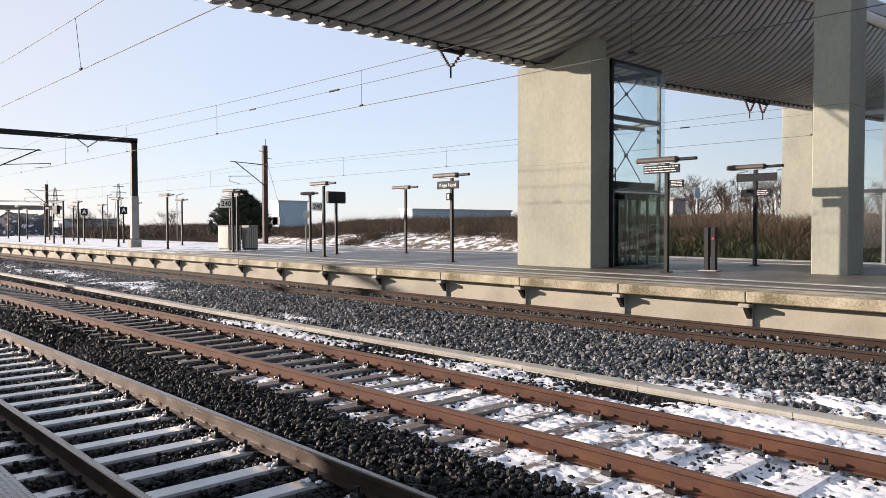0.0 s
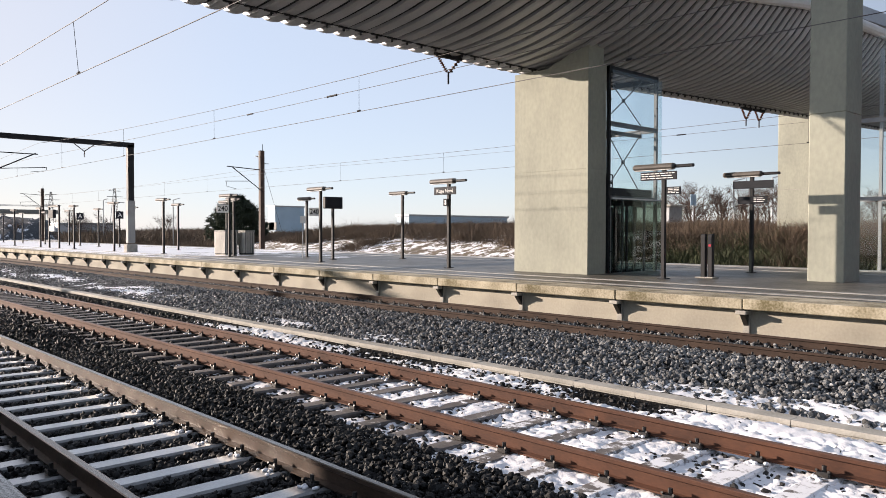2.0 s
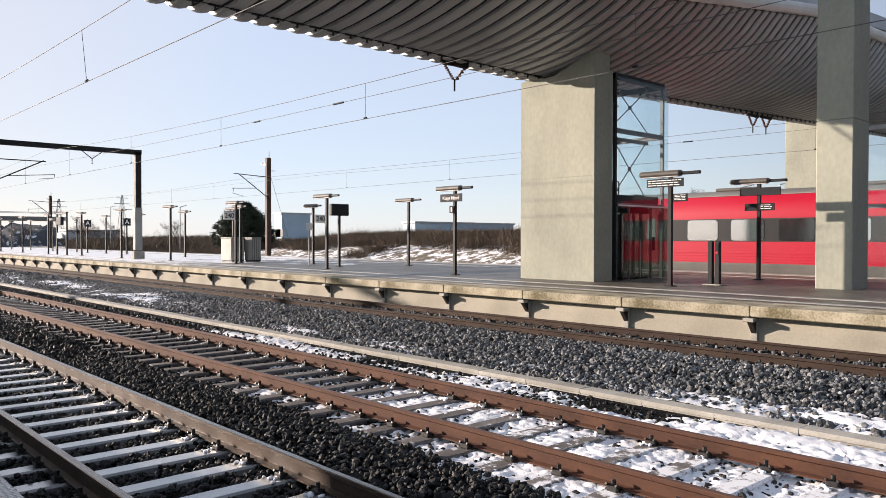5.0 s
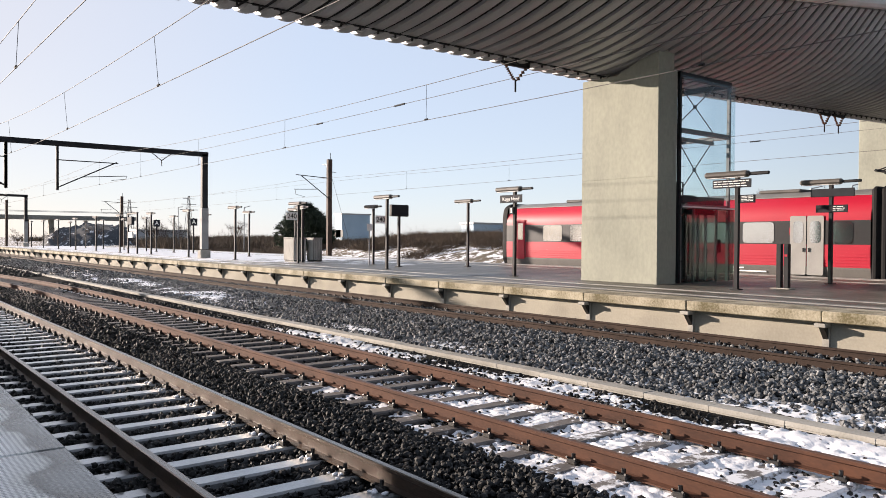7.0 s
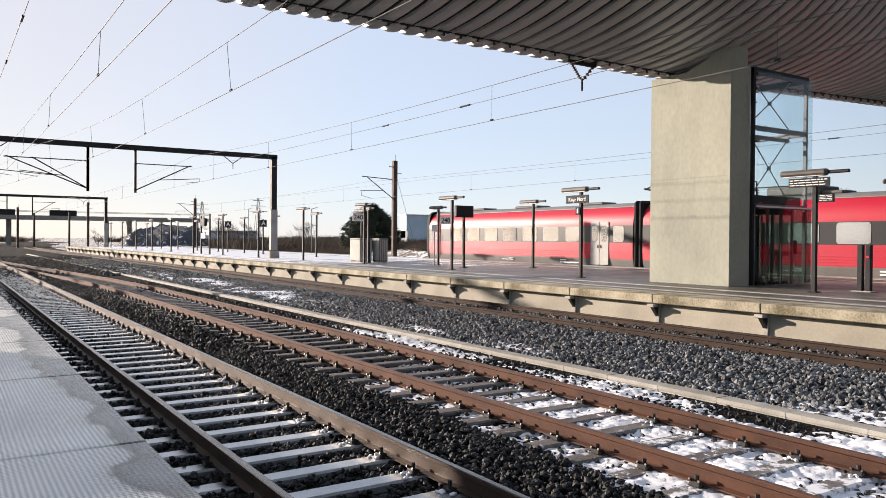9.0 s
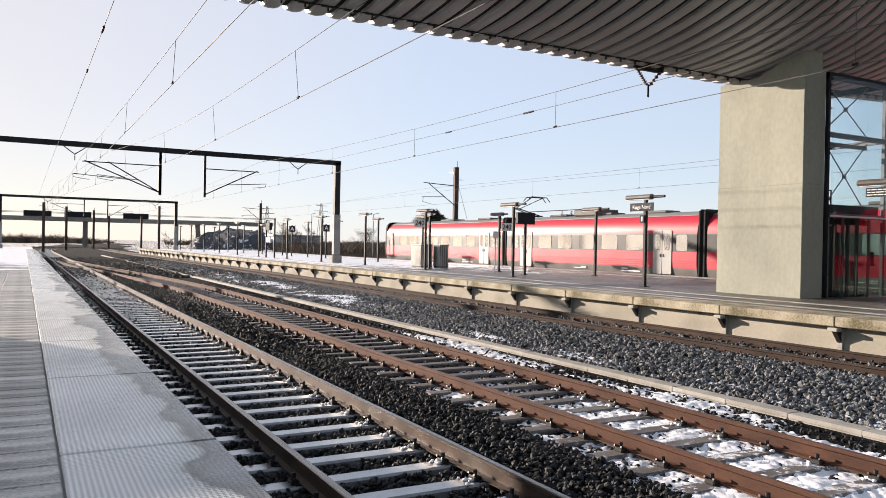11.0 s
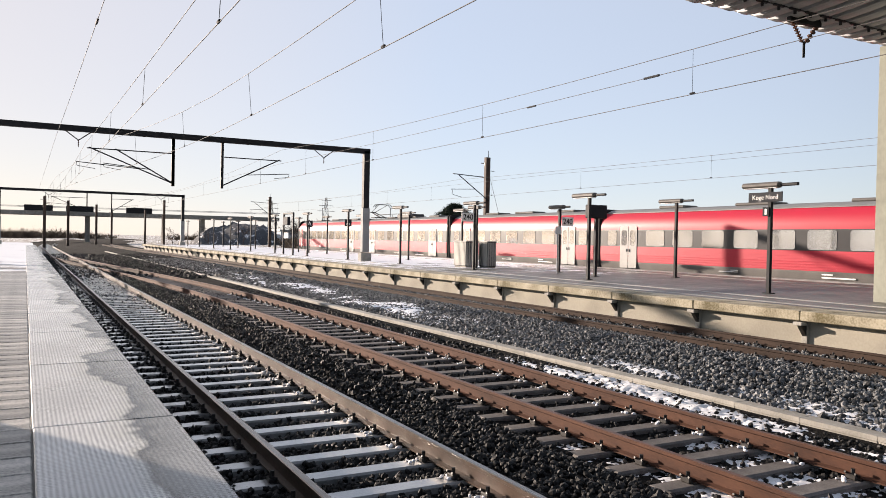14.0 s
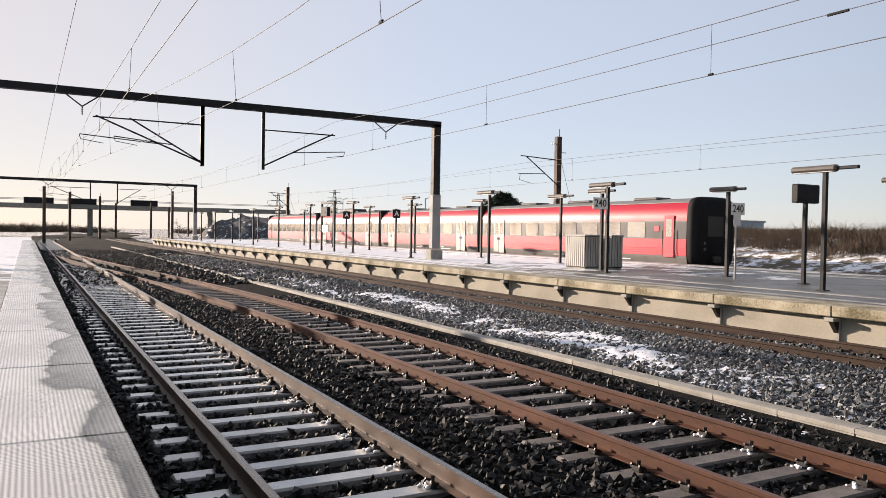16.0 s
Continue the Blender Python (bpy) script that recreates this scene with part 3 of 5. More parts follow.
def lift_shaft(label, m, top=6.66, mirror=1):
    t = thing("lift_tower", label, "lift tower", m)
    # origin at the corner of the concrete wall; local x goes into the platform, y along it
    part("concrete_wall", box(0, 0.8, 0, 3.05, -0.2, 3.324, 0.004), M_CONC, t)
    part("concrete_wall", box(0.001, 0.8, 0.001, 3.049, 3.326, top, 0.004), M_CONC, t)
    head = box(0.003, 0.797, 0.003, 1.6, top + 0.001, top + 0.6)
    for v in head.verts:
        if v.co.y > 1 and v.co.z > top + 0.3:
            v.co.z = top + 0.01
    part("wall_head", head, M_CONC, t)
    part("wall_return", box(0.804, 0.97, 0.004, 3.0, -0.2, top), M_CONC, t)
    x0, x1, y0, y1 = 1.12, 3.92, 0.02, 2.6
    for x, y in ((x0, y0), (x0, y1), (x1, y0), (x1, y1)):
        part("corner_post", box(x - 0.05, x + 0.05, y - 0.05, y + 0.05, 0, top), M_LIFT if x == x1 else M_STEEL, t)
    for z in (2.45, 4.85):
        part("ring_beam", box(x0, x1, y0 - 0.03, y0 + 0.09, z - 0.07, z + 0.07), M_LIFT, t)
        part("ring_beam", box(x0, x1, y1 - 0.09, y1 + 0.03, z - 0.07, z + 0.07), M_LIFT, t)
        part("ring_beam", box(x1 - 0.06, x1 + 0.06, y0, y1, z - 0.07, z + 0.07), M_LIFT, t)
    for z0, z1 in ((2.6, 4.75), (4.95, 6.5)):
        for ya in (y0 + 0.25, y1 - 0.25):
            part("brace_rod", tube((x0 + 0.1, ya, z0), (x1 - 0.5, ya, z1), 0.018, 6), M_LIFT, t)
            part("brace_rod", tube((x0 + 0.1, ya, z1), (x1 - 0.5, ya, z0), 0.018, 6), M_LIFT, t)
            part("brace_hub", tube(((x0 + x1) / 2 - 0.2, ya - 0.03, (z0 + z1) / 2), ((x0 + x1) / 2 - 0.2, ya + 0.03, (z0 + z1) / 2), 0.07, 10), M_LIFT, t)
    for x in (x0 + 0.85, x0 + 1.08, x0 + 1.35):
        part("guide_rail", box(x - 0.022, x + 0.022, y0 + 0.9, y0 + 0.95, 2.8, 6.45), M_STEEL, t)
    part("guide_strip", box(x1 - 0.42, x1 - 0.2, y1 - 0.3, y1 - 0.22, 2.8, 6.5), M_CONC, t)
    part("ring_beam", box(x0, x1 - 0.1, y0 + 0.5, y0 + 0.58, 4.62, 4.74), M_LIFT, t)
    part("header_box", box(x0 + 0.02, x1 - 0.2, y0 + 0.02, y0 + 0.3, 2.53, 2.78, 0.01), M_STEEL, t)
    part("threshold_rail", box(x0, x1 + 0.15, y0 - 0.17, y0 - 0.135, 2.4, 2.45), M_WHITE, t)
    for x in (x0 + 0.1, x0 + 0.45, x0 + 0.8):
        part("car_rail_post", tube((x, y0 + 0.4, 2.75), (x, y0 + 0.4, 3.25), 0.022, 6), M_STEEL, t)
    for z in (2.98, 3.24):
        part("car_rail", tube((x0 + 0.1, y0 + 0.4, z), (x0 + 0.8, y0 + 0.4, z), 0.022, 6), M_STEEL, t)
    for x in (x0 + 0.06, x0 + 0.78, x0 + 2.08):
        part("screen_jamb", box(x - 0.03, x + 0.03, y0 - 0.05, y0 + 0.02, 0.0, 2.38), M_GALV, t)
    part("car_panel", box(x0 + 1.0, x0 + 1.2, y0 + 0.9, y0 + 0.94, 0.3, 2.1, 0.01), M_CONC, t)
    part("car_panel", box(x0 + 1.3, x0 + 1.9, y0 + 0.9, y0 + 0.96, 0.06, 2.2, 0.01), M_LIFT, t)
    part("call_button", tube((x0 + 0.5, y0 - 0.02, 1.2), (x0 + 0.72, y0 - 0.02, 1.2), 0.02, 6), M_STEEL, t)
    part("call_button", box(x0 + 2.2, x0 + 2.34, y0 - 0.04, y0 + 0.02, 0.95, 1.4, 0.01), M_SIGN, t)
    part("counterweight_frame", box(x0 + 0.9, x0 + 1.6, y1 - 0.5, y1 - 0.3, 3.2, 6.4, 0.02), M_LIFT, t) if mirror < 0 else None
    part("head_frame", box(x0 - 0.05, x1 + 0.05, y0 - 0.06, y0 + 0.1, top - 0.16, top + 0.02), M_STEEL, t)
    part("head_frame", box(x1 - 0.05, x1 + 0.05, y0 + 0.101, y1, top - 0.16, top + 0.02), M_STEEL, t)
    # lift car and landing doors at platform level
    part("lift_car_roof", box(x0 + 0.1, x1 - 0.55, y0 + 0.2, y1 - 0.2, 2.25, 2.55, 0.02), M_STEEL, t)
    part("lift_car_wall", box(x0 + 0.12, x0 + 0.18, y0 + 0.3, y1 - 0.3, 0.05, 2.25), M_STEEL, t)
    part("lift_car_wall", box(x0 + 0.2, x1 - 0.6, y1 - 0.45, y1 - 0.4, 0.05, 2.25), M_DARKGLASS, t)
    part("lift_car_floor", box(x0 + 0.1, x1 - 0.55, y0 + 0.2, y1 - 0.2, 0.0, 0.06), M_STEEL, t)
    for x in (x0 + 0.12, x0 + 0.62, x0 + 1.3, x0 + 1.75):
        part("door_jamb", box(x - 0.035, x + 0.035, y0 + 0.12, y0 + 0.2, 0.0, 2.3), M_LIFT if x > x0 + 0.7 else M_STEEL, t)
    part("door_header", box(x0 + 0.06, x1 - 0.55, y0 + 0.1, y0 + 0.24, 2.2, 2.36, 0.01), M_STEEL, t)
    d = part("lift_door", box(x0 + 0.66, x0 + 1.26, y0 + 0.21, y0 + 0.25, 0.03, 2.18), M_GLASS, t)
    part("door_frame", box(x0 + 0.90, x0 + 1.0, y0 + 0.20, y0 + 0.27, 0.25, 1.95), M_LAMP, d)
    part("door_handle", tube((x0 + 0.4, y0 + 0.1, 1.15), (x0 + 0.55, y0 + 0.1, 1.15), 0.015), M_STEEL, t)
    part("indicator", box(x0 + 1.05, x0 + 1.3, y0 + 0.06, y0 + 0.1, 2.42, 2.52), M_LAMP, t)
    for z in (0.7, 2.9, 4.4, 5.6, 6.3):
        part("glass_clamp", tube((x0, y0 - 0.12, z), (x0 + 0.1, y0 - 0.02, z), 0.02, 6), M_STEEL, t)
        part("glass_clamp", tube((x1 - 0.12, y0 - 0.12, z), (x1, y0 - 0.02, z), 0.02, 6), M_STEEL, t)
    for a, b in ((0.02, 2.42), (2.46, 4.82), (4.86, 6.56)):
        g = [part("glass_pane", box(x0 + 0.03, x1 + 0.18, y0 - 0.13, y0 - 0.115, a, b), M_GLASS, t),
             part("glass_pane", box(x1 + 0.165, x1 + 0.18, y0 - 0.11, y1, a, b), M_GLASS, t),
             part("glass_pane", box(x0 + 0.03, x1 + 0.16, y1 + 0.1, y1 + 0.115, a, b), M_GLASS, t)]
        for o in g:
            o.visible_shadow = False
            if b < 3:
                o.data.materials[0] = M_DARKGLASS
    return t


lift_shaft("tall pale concrete lift tower with glazed lift on island platform", pose(19.62, 14.36, TOP))
# out of view: a copy added to cast the shade across the near platform
lift_shaft("unseen pale concrete lift tower added to shade the near platform", pose(-2.95, 17.4, NTOP, 0, 0, 180))

pier = thing("bridge_pier", "square pale concrete pier under the footbridge", "pier", pose(21.7, 7.55, TOP))
part("pier_shaft", box(0, 1.15, 0, 0.95, -0.2, 4.554, 0.02), M_CONC, pier)
part("pier_head", box(0.001, 1.149, 0.001, 0.949, 4.556, 9.6, 0.02), M_CONC, pier)
far_tower = thing("lift_tower", "pale concrete lift tower beyond the embankment", "lift tower", pose(45, 16.4, -0.2))
part("concrete_wall", box(0, 1.4, 0, 3.05, 0, 9.6, 0.02), M_CONC, far_tower)
part("wall_joint", box(-0.004, 0.01, 0, 3.05, 4.6, 4.63), M_KERB, far_tower)
glass_tower = thing("lift_tower", "glazed lift enclosure behind the bridge pier", "lift tower", pose(26.6, 6.7, TOP))
for x, y in ((0, 0), (2.2, 0), (0, 2.2), (2.2, 2.2)):
    part("corner_post", box(x - 0.05, x + 0.05, y - 0.05, y + 0.05, 0, 7.6), M_GALV, glass_tower)
for z in (2.4, 4.9):
    part("ring_beam", box(0, 2.2, -0.05, 0.05, z - 0.07, z + 0.07), M_GALV, glass_tower)
    part("ring_beam", box(-0.05, 0.05, 0, 2.2, z - 0.07, z + 0.07), M_GALV, glass_tower)
for a, b in ((0.02, 2.3), (2.5, 4.8), (5.0, 7.5)):
    for o in (part("glass_pane", box(0, 2.2, -0.12, -0.1, a, b), M_GLASS, glass_tower), part("glass_pane", box(-0.12, -0.1, 0, 2.2, a, b), M_GLASS, glass_tower)):
        o.visible_shadow = False

# ---- footbridge ----
bridge = thing("footbridge", "wide footbridge with rounded ribbed aluminium underside", "footbridge", kind="structure")
REACH = [-0.38, -0.2, 0.0, 0.35, 0.8, 1.3, 1.9, 2.5, 3.1, 3.7, 4.3, 4.9, 5.5]


def under(x, u):
    """Height of the rounded underside, u metres in from its low far edge."""
    z0 = 7.40 + 0.037 * max(0.0, x - 19.6)
    if u < 0:
        return z0 + 0.9 * u * u
    return z0 + 0.033 * u * u + min(0.0018, max(0.0001, 0.0002 + 0.00012 * (x - 17))) * u ** 4


PITCH = 0.55
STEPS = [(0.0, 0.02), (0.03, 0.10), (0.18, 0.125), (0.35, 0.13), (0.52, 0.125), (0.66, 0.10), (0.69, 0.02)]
x_steps = [(-14 + PITCH * (i + ph), lip, k) for i in range(int(78 / PITCH)) for k, (ph, lip) in enumerate(STEPS)]
vs, fs, gap = [], [], []
for x, lip, k in x_steps:
    for u in REACH:
        vs.append((x, 17.5 - u, under(x, u) + 0.1 - lip))
w = len(REACH)
for i in range(len(x_steps) - 1):
    for j in range(w - 1):
        fs.append((i * w + j, (i + 1) * w + j, (i + 1) * w + j + 1, i * w + j + 1))
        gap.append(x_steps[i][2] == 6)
# recess faces between the ribs take the painted-in shade
me = raw_mesh("ribbed_soffit", vs, fs, M_SOFFIT, M_GAPSHADE)
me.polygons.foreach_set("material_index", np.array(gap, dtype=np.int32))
shared("ribbed_soffit", me, bridge)
vs, fs = [], []
shell_x = [-14 + 2 * i for i in range(40)]
for x in shell_x:
    for y, z in ((17.88, under(x, -0.38) + 0.1), (17.8, 8.8), (17.0, 10.8), (15.5, 11.7), (13.4, 11.9), (12.4, under(x, 5.5) + 0.9), (12.0, under(x, 5.5) + 0.08)):
        vs.append((x, y, z + 0.03 * max(0, x - 19.6)))
w = 7
for i in range(len(shell_x) - 1):
    for j in range(w - 1):
        fs.append((i * w + j, i * w + j + 1, (i + 1) * w + j + 1, (i + 1) * w + j))
shared("bridge_shell", raw_mesh("bridge_shell", vs, fs, M_SOFFIT), bridge)
bm = bmesh.new()
wire_line([(x, 11.85, under(x, 5.5) + 0.2) for x in shell_x], 0.22, bm, 12)
part("edge_tube", bm, M_WHITE, bridge)
part("clip_rail", wire_line([(x, 16.75, under(x, 0.75) - 0.035) for x in shell_x], 0.014), M_STEEL, bridge)
hook = mesh_of("clip", box(-0.014, 0.014, -0.03, 0.03, -0.12, 0.0), M_STEEL)
bar = mesh_of("clip_bar", box(-0.17, 0.17, -0.03, 0.03, -0.02, 0.02), M_STEEL)
for i in range(130):
    x = -13.8 + PITCH * i
    shared("clip", hook, bridge, pose(x, 16.75, under(x, 0.75) - 0.03))
    shared("clip_bar", bar, bridge, pose(x, 16.75, under(x, 0.75) - 0.045))

# ---- overhead line ----


def insulator(parent, p, q, r=0.06, n=7):
    p, q = Vector(p), Vector(q)
    bm = tube(p, q, 0.02, 6)
    for k in range(n):
        a = p.lerp(q, (k + 0.5) / n - 0.03)
        b = p.lerp(q, (k + 0.5) / n + 0.03)
        tube(a, b, r, 10, bm, r * 0.5)
    return part("insulator", bm, M_PORC, parent)


def cantilever(parent, x, y, z_top, z_low, xc, zc, side):
    """A cantilever on a tube at (x, y) that holds the contact wire at (xc, zc)."""
    part("top_tube", tube((x, y, z_top - 0.9), (xc, y, zc + 1.1), 0.03), M_STEEL, parent)
    part("brace_tube", tube((x, y, z_low + 0.15), (xc - 0.1 * side, y, zc + 1.15), 0.035), M_STEEL, parent)
    part("registration_arm", tube((x + (xc - x) * 0.4, y, z_low + 0.85), (xc + 0.5 * side, y, zc + 0.35), 0.022), M_STEEL, parent)
    part("steady_arm", wire_line([(xc + 0.5 * side, y, zc + 0.33), (xc + 0.45 * side, y, zc + 0.15), (xc - 0.4 * side, y, zc + 0.03)], 0.015), M_STEEL, parent)
    insulator(parent, (x + (xc - x) * 0.08, y, z_top - 0.9), (x + (xc - x) * 0.25, y, z_top - 0.9 + (zc + 2.0 - z_top) * 0.25), 0.05, 5)


def gantry(label, y, x0, x1, base0, base1, top, drops):
    t = thing("catenary_gantry", label, "catenary gantry", pose(0, y, 0))
    for x, b in ((x0, base0), (x1, base1)):
        part("post", box(x - 0.19, x + 0.19, -0.16, 0.16, 3.9, top - 0.16), M_STEEL, t)
        part("post_base", box(x - 0.23, x + 0.23, -0.2, 0.2, b + 0.55, 3.9, 0.02), M_POSTGREY, t, "pale grey lower post")
        part("foot", box(x - 0.34, x + 0.34, -0.3, 0.3, b - 0.2, b + 0.5, 0.04), M_KERB, t)
    part("beam", box(x0 - 0.22, x1 + 0.22, -0.16, 0.16, top - 0.3, top, 0.01), M_STEEL, t)
    for x, side, xc in drops:
        part("drop_tube", box(x - 0.07, x + 0.07, -0.07, 0.07, 4.7, top - 0.301), M_STEEL, t)
        cantilever(t, x, 0, 7.4, 4.7, xc, 5.4, -side)
    for x in (x0 + 5.4, x1 - 2.8):
        part("suspension_loop", wire_line([(x - 0.6, 0, top - 0.3), (x, 0, top - 0.75), (x + 0.6, 0, top - 0.3)], 0.03), M_STEEL, t)
        insulator(t, (x, 0, top - 0.75), (x, 0, top - 1.1), 0.05, 4)
    return t


gantry("dark steel catenary gantry with pale lower post on the platform", 49.8, -2.9, 18.85, NTOP, TOP, 7.62, ((7.25, 1, 2.9), (7.28, 1, 4.2), (9.95, -1, 13.4)))
gantry("dark steel catenary gantry further along the line", 113.0, -2.75, 18.8, NTOP, TOP, 7.42, ((7.0, 1, 2.9), (9.9, -1, 12.6)))
gantry("dark steel catenary gantry behind the station", -14.0, -2.9, 18.85, NTOP, TOP, 7.62, ((7.25, 1, 2.9), (9.95, -1, 13.4)))


def line_pair(label, xm, xc, zm=6.75, zc=5.42, y0=-14.0, y1=113.0, stops=(49.8,), sag=0.35):
    """A carrying wire and a contact wire with their droppers."""
    t = thing("catenary_line", label, "overhead wire", group="overhead lines")
    marks = [y0, *stops, y1]
    upper, lower = [], []
    for a, b in zip(marks, marks[1:]):
        n = 14
        for i in range(n + (b == y1)):
            s = i / n
            y = a + (b - a) * s
            upper.append((xm(y), y, zm - sag * 4 * s * (1 - s)))
            lower.append((xc(y), y, zc))
    part("carrying_wire", wire_run(upper, 0.009), M_WIRE, t)
    part("contact_wire", wire_run(lower, 0.009), M_WIRE, t)
    for k in range(1, len(upper) - 1):
        if k % 2:
            part("dropper", tube(upper[k], lower[k], 0.006, 4), M_WIRE, t)
            part("wire_clamp", tube((lower[k][0], lower[k][1] - 0.06, lower[k][2] + 0.02), (lower[k][0], lower[k][1] + 0.06, lower[k][2] + 0.02), 0.03, 6), M_STEEL, t)
    return t


line_pair("overhead wires above the main track", lambda y: 2.85 + bend(y), lambda y: 2.80 + bend(y))
line_pair("overhead wires above the siding", lambda y: centre_2(y) - 0.7, lambda y: centre_2(y) - 0.6, zm=7.15, sag=0.6)
line_pair("overhead wires above the platform track", lambda y: 13.4, lambda y: 13.4, zm=7.15, sag=0.7)
line_pair("overhead wires above the far platform track", lambda y: 30.8, lambda y: 30.8, zm=6.9, y0=-14, y1=123, stops=(59.1,))
for x, z, lab in ((1.45, 7.0, "return conductor beside the main track"), (13.25, 6.3, "feeder wire above the platform track"), (33.4, 6.9, "return conductor beside the far track")):
    t = thing("feeder_wire", lab, "overhead wire", group="overhead lines")
    part("wire", wire_run([(x, y, z - 0.3 * 4 * s * (1 - s)) for y, s in ((-14 + 63.8 * i / 16, i / 16) for i in range(17))] + [(x, 113, z)], 0.008), M_WIRE, t)
    part("tension_clamp", tube((x, 18.8, z - 0.3), (x, 19.3, z - 0.3), 0.03, 8), M_STEEL, t)
    part("tension_clamp", tube((x, 23.8, z - 0.3), (x, 24.2, z - 0.3), 0.028, 8), M_STEEL, t)

for x, y, z in ((16.3, 17.2, 7.30), (36.2, 17.2, 7.9), (37.6, 17.2, 7.95)):
    t = thing("insulator_bracket", "V-shaped insulator pair hanging under the footbridge", "insulator", pose(x, y, z), "bridge insulators")
    insulator(t, (-0.45, 0, 0), (-0.05, 0, -0.45), 0.06, 8)
    insulator(t, (0.45, 0, 0), (0.05, 0, -0.45), 0.07, 4)
    part("hanger", tube((0, 0, -0.42), (0, 0, -0.8), 0.03, 6), M_STEEL, t)
    part("mount", box(-0.55, 0.55, -0.06, 0.06, -0.02, 0.3), M_STEEL, t)


def mast(label, x, y, z, top, arm, xc=None):
    t = thing("catenary_mast", label, "catenary mast", pose(x, y, 0), "catenary masts")
    part("mast_post", box(-0.2, 0.2, -0.17, 0.17, z, top, 0.01), M_MASTBROWN, t)
    part("mast_tip", tube((0.1, 0, top), (0.1, 0, top + 0.55), 0.025, 6), M_STEEL, t)
    insulator(t, (-0.2, 0, top - 0.55), (-0.6, 0, top - 0.5), 0.07, 3)
    part("side_arm", tube((0.2, 0, top - 1.1), (0.7, 0, top - 1.1), 0.025), M_STEEL, t)
    if arm:
        part("top_tube", tube((0, -0.3, 7.2), (arm, -0.3, 7.35), 0.035), M_STEEL, t)
        part("brace_tube", tube((0, -0.3, 5.3), (arm * 0.85, -0.3, 7.3), 0.04), M_STEEL, t)
        part("registration_arm", tube((arm * 0.4, -0.3, 6.2), (arm * 1.05, -0.3, 6.1), 0.025), M_STEEL, t)
        part("steady_arm", wire_line([(arm * 1.0, -0.3, 6.1), (arm * 1.02, -0.3, 5.7), (arm * 0.75, -0.3, 5.5)], 0.018), M_STEEL, t)
        insulator(t, (arm * 0.1, -0.3, 7.21), (arm * 0.28, -0.3, 7.24), 0.06, 5)
        part("stay_wire", tube((0, 0, top - 0.8), (2.6, 0.2, 0.4), 0.014, 5), M_WIRE, t)
    return t


mast("brown weathered steel catenary mast with cantilever", 33.6, 59.1, -0.4, 8.9, -3.4)
mast("distant brown catenary mast along the platform", 33.6, 123.0, -0.4, 8.2, -3.0)
for x, y, h in ((22, 150, 8.2), (6.5, 150, 7.5), (12, 165, 7.5), (24, 190, 7.5), (30, 205, 7.0), (2.5, 128, 7.2), (17, 190, 7.2), (38, 225, 7)):
    mast("distant steel catenary mast along the curved line", x, y, -0.3, h, 0)

# ---- platform posts and signs ----


def post(t, h, w=0.055, material=None):
    part("post", box(-w, w, -w, w, 0, h, 0.006), material or M_STEEL, t)
    part("base_plate", box(-0.13, 0.13, -0.13, 0.13, 0, 0.02), M_STEEL, t)


def lamp_head(t, z, wide=1.0, flip=1):
    part("lamp_housing", box(-0.12, 0.12, -0.35, 1.0 * wide, z, z + 0.17, 0.055), M_LAMP, t, "grey lamp housing")
    part("lamp_glass", box(-0.09, 0.09, -0.25, 0.9 * wide, z - 0.012, z + 0.002), M_WHITE, t)
    part("lamp_arm", box(-0.05, 0.05, -0.92 * wide, -0.352, z + 0.03, z + 0.12, 0.02), M_STEEL, t)


def lamp_post(x, y, base=TOP, h=3.12, label="dark platform lamp post with horizontal grey lamp", wide=1.0, turn=0):
    t = thing("lamp_post", label, "lamp post", pose(x, y, base, 0, 0, turn), "platform lamp posts")
    post(t, h)
    lamp_head(t, h, wide)
    return t


def bars(t, x, y0, y1, z0, z1, rows, seed):
    """Unreadable lines of print as plain bars on a face that looks to -x."""
    rnd = random.Random(seed)
    for r in range(rows):
        z = z1 - (z1 - z0) * (r + 0.5) / rows
        y = y1
        while y > y0 + 0.08:
            ln = rnd.uniform(0.06, 0.2)
            e = max(y0, y - ln)
            part("print_bar", box(x - 0.004, x, e, y, z - (z1 - z0) / rows * 0.17, z + (z1 - z0) / rows * 0.17), M_TEXT, t)
            y = e - 0.03


FACE = pose(0, 0, 0, 90, 0, -90)  # lettering that faces -x

# station name post
kn = lamp_post(19.4, 20.45, label="lamp post with dark station name sign")
s = part("name_sign", box(-0.09, -0.06, -0.46, 0.72, 2.70, 2.99, 0.008), M_SIGN, kn, "dark sign with white station name")
words("Køge Nord", 0.195, M_TEXT, s, Matrix.Translation((-0.093, 0.13, 2.835)) @ FACE)
n1 = part("number_sign", box(-0.1, -0.06, -0.02, 0.2, 2.28, 2.55, 0.006), M_SIGN, kn)
part("print_bar", box(-0.104, -0.1, 0.05, 0.12, 2.33, 2.5), M_TEXT, n1)

# information sign beside the lift
a = lamp_post(19.5, 11.62, label="lamp post with dark information sign beside the lift")
s = part("information_sign", box(-0.09, -0.06, -0.45, 0.72, 2.82, 3.06, 0.008), M_SIGN, a, "dark sign with small white print")
bars(s, -0.091, -0.38, 0.68, 2.84, 3.04, 3, 3)
s = part("direction_sign", box(-0.03, 0.03, -0.52, -0.07, 2.40, 2.62, 0.006), M_SIGN, a)
bars(s, -0.031, -0.48, -0.14, 2.43, 2.60, 4, 5)
b = lamp_post(24.8, 11.53, label="lamp post with two dark direction signs", h=3.18)
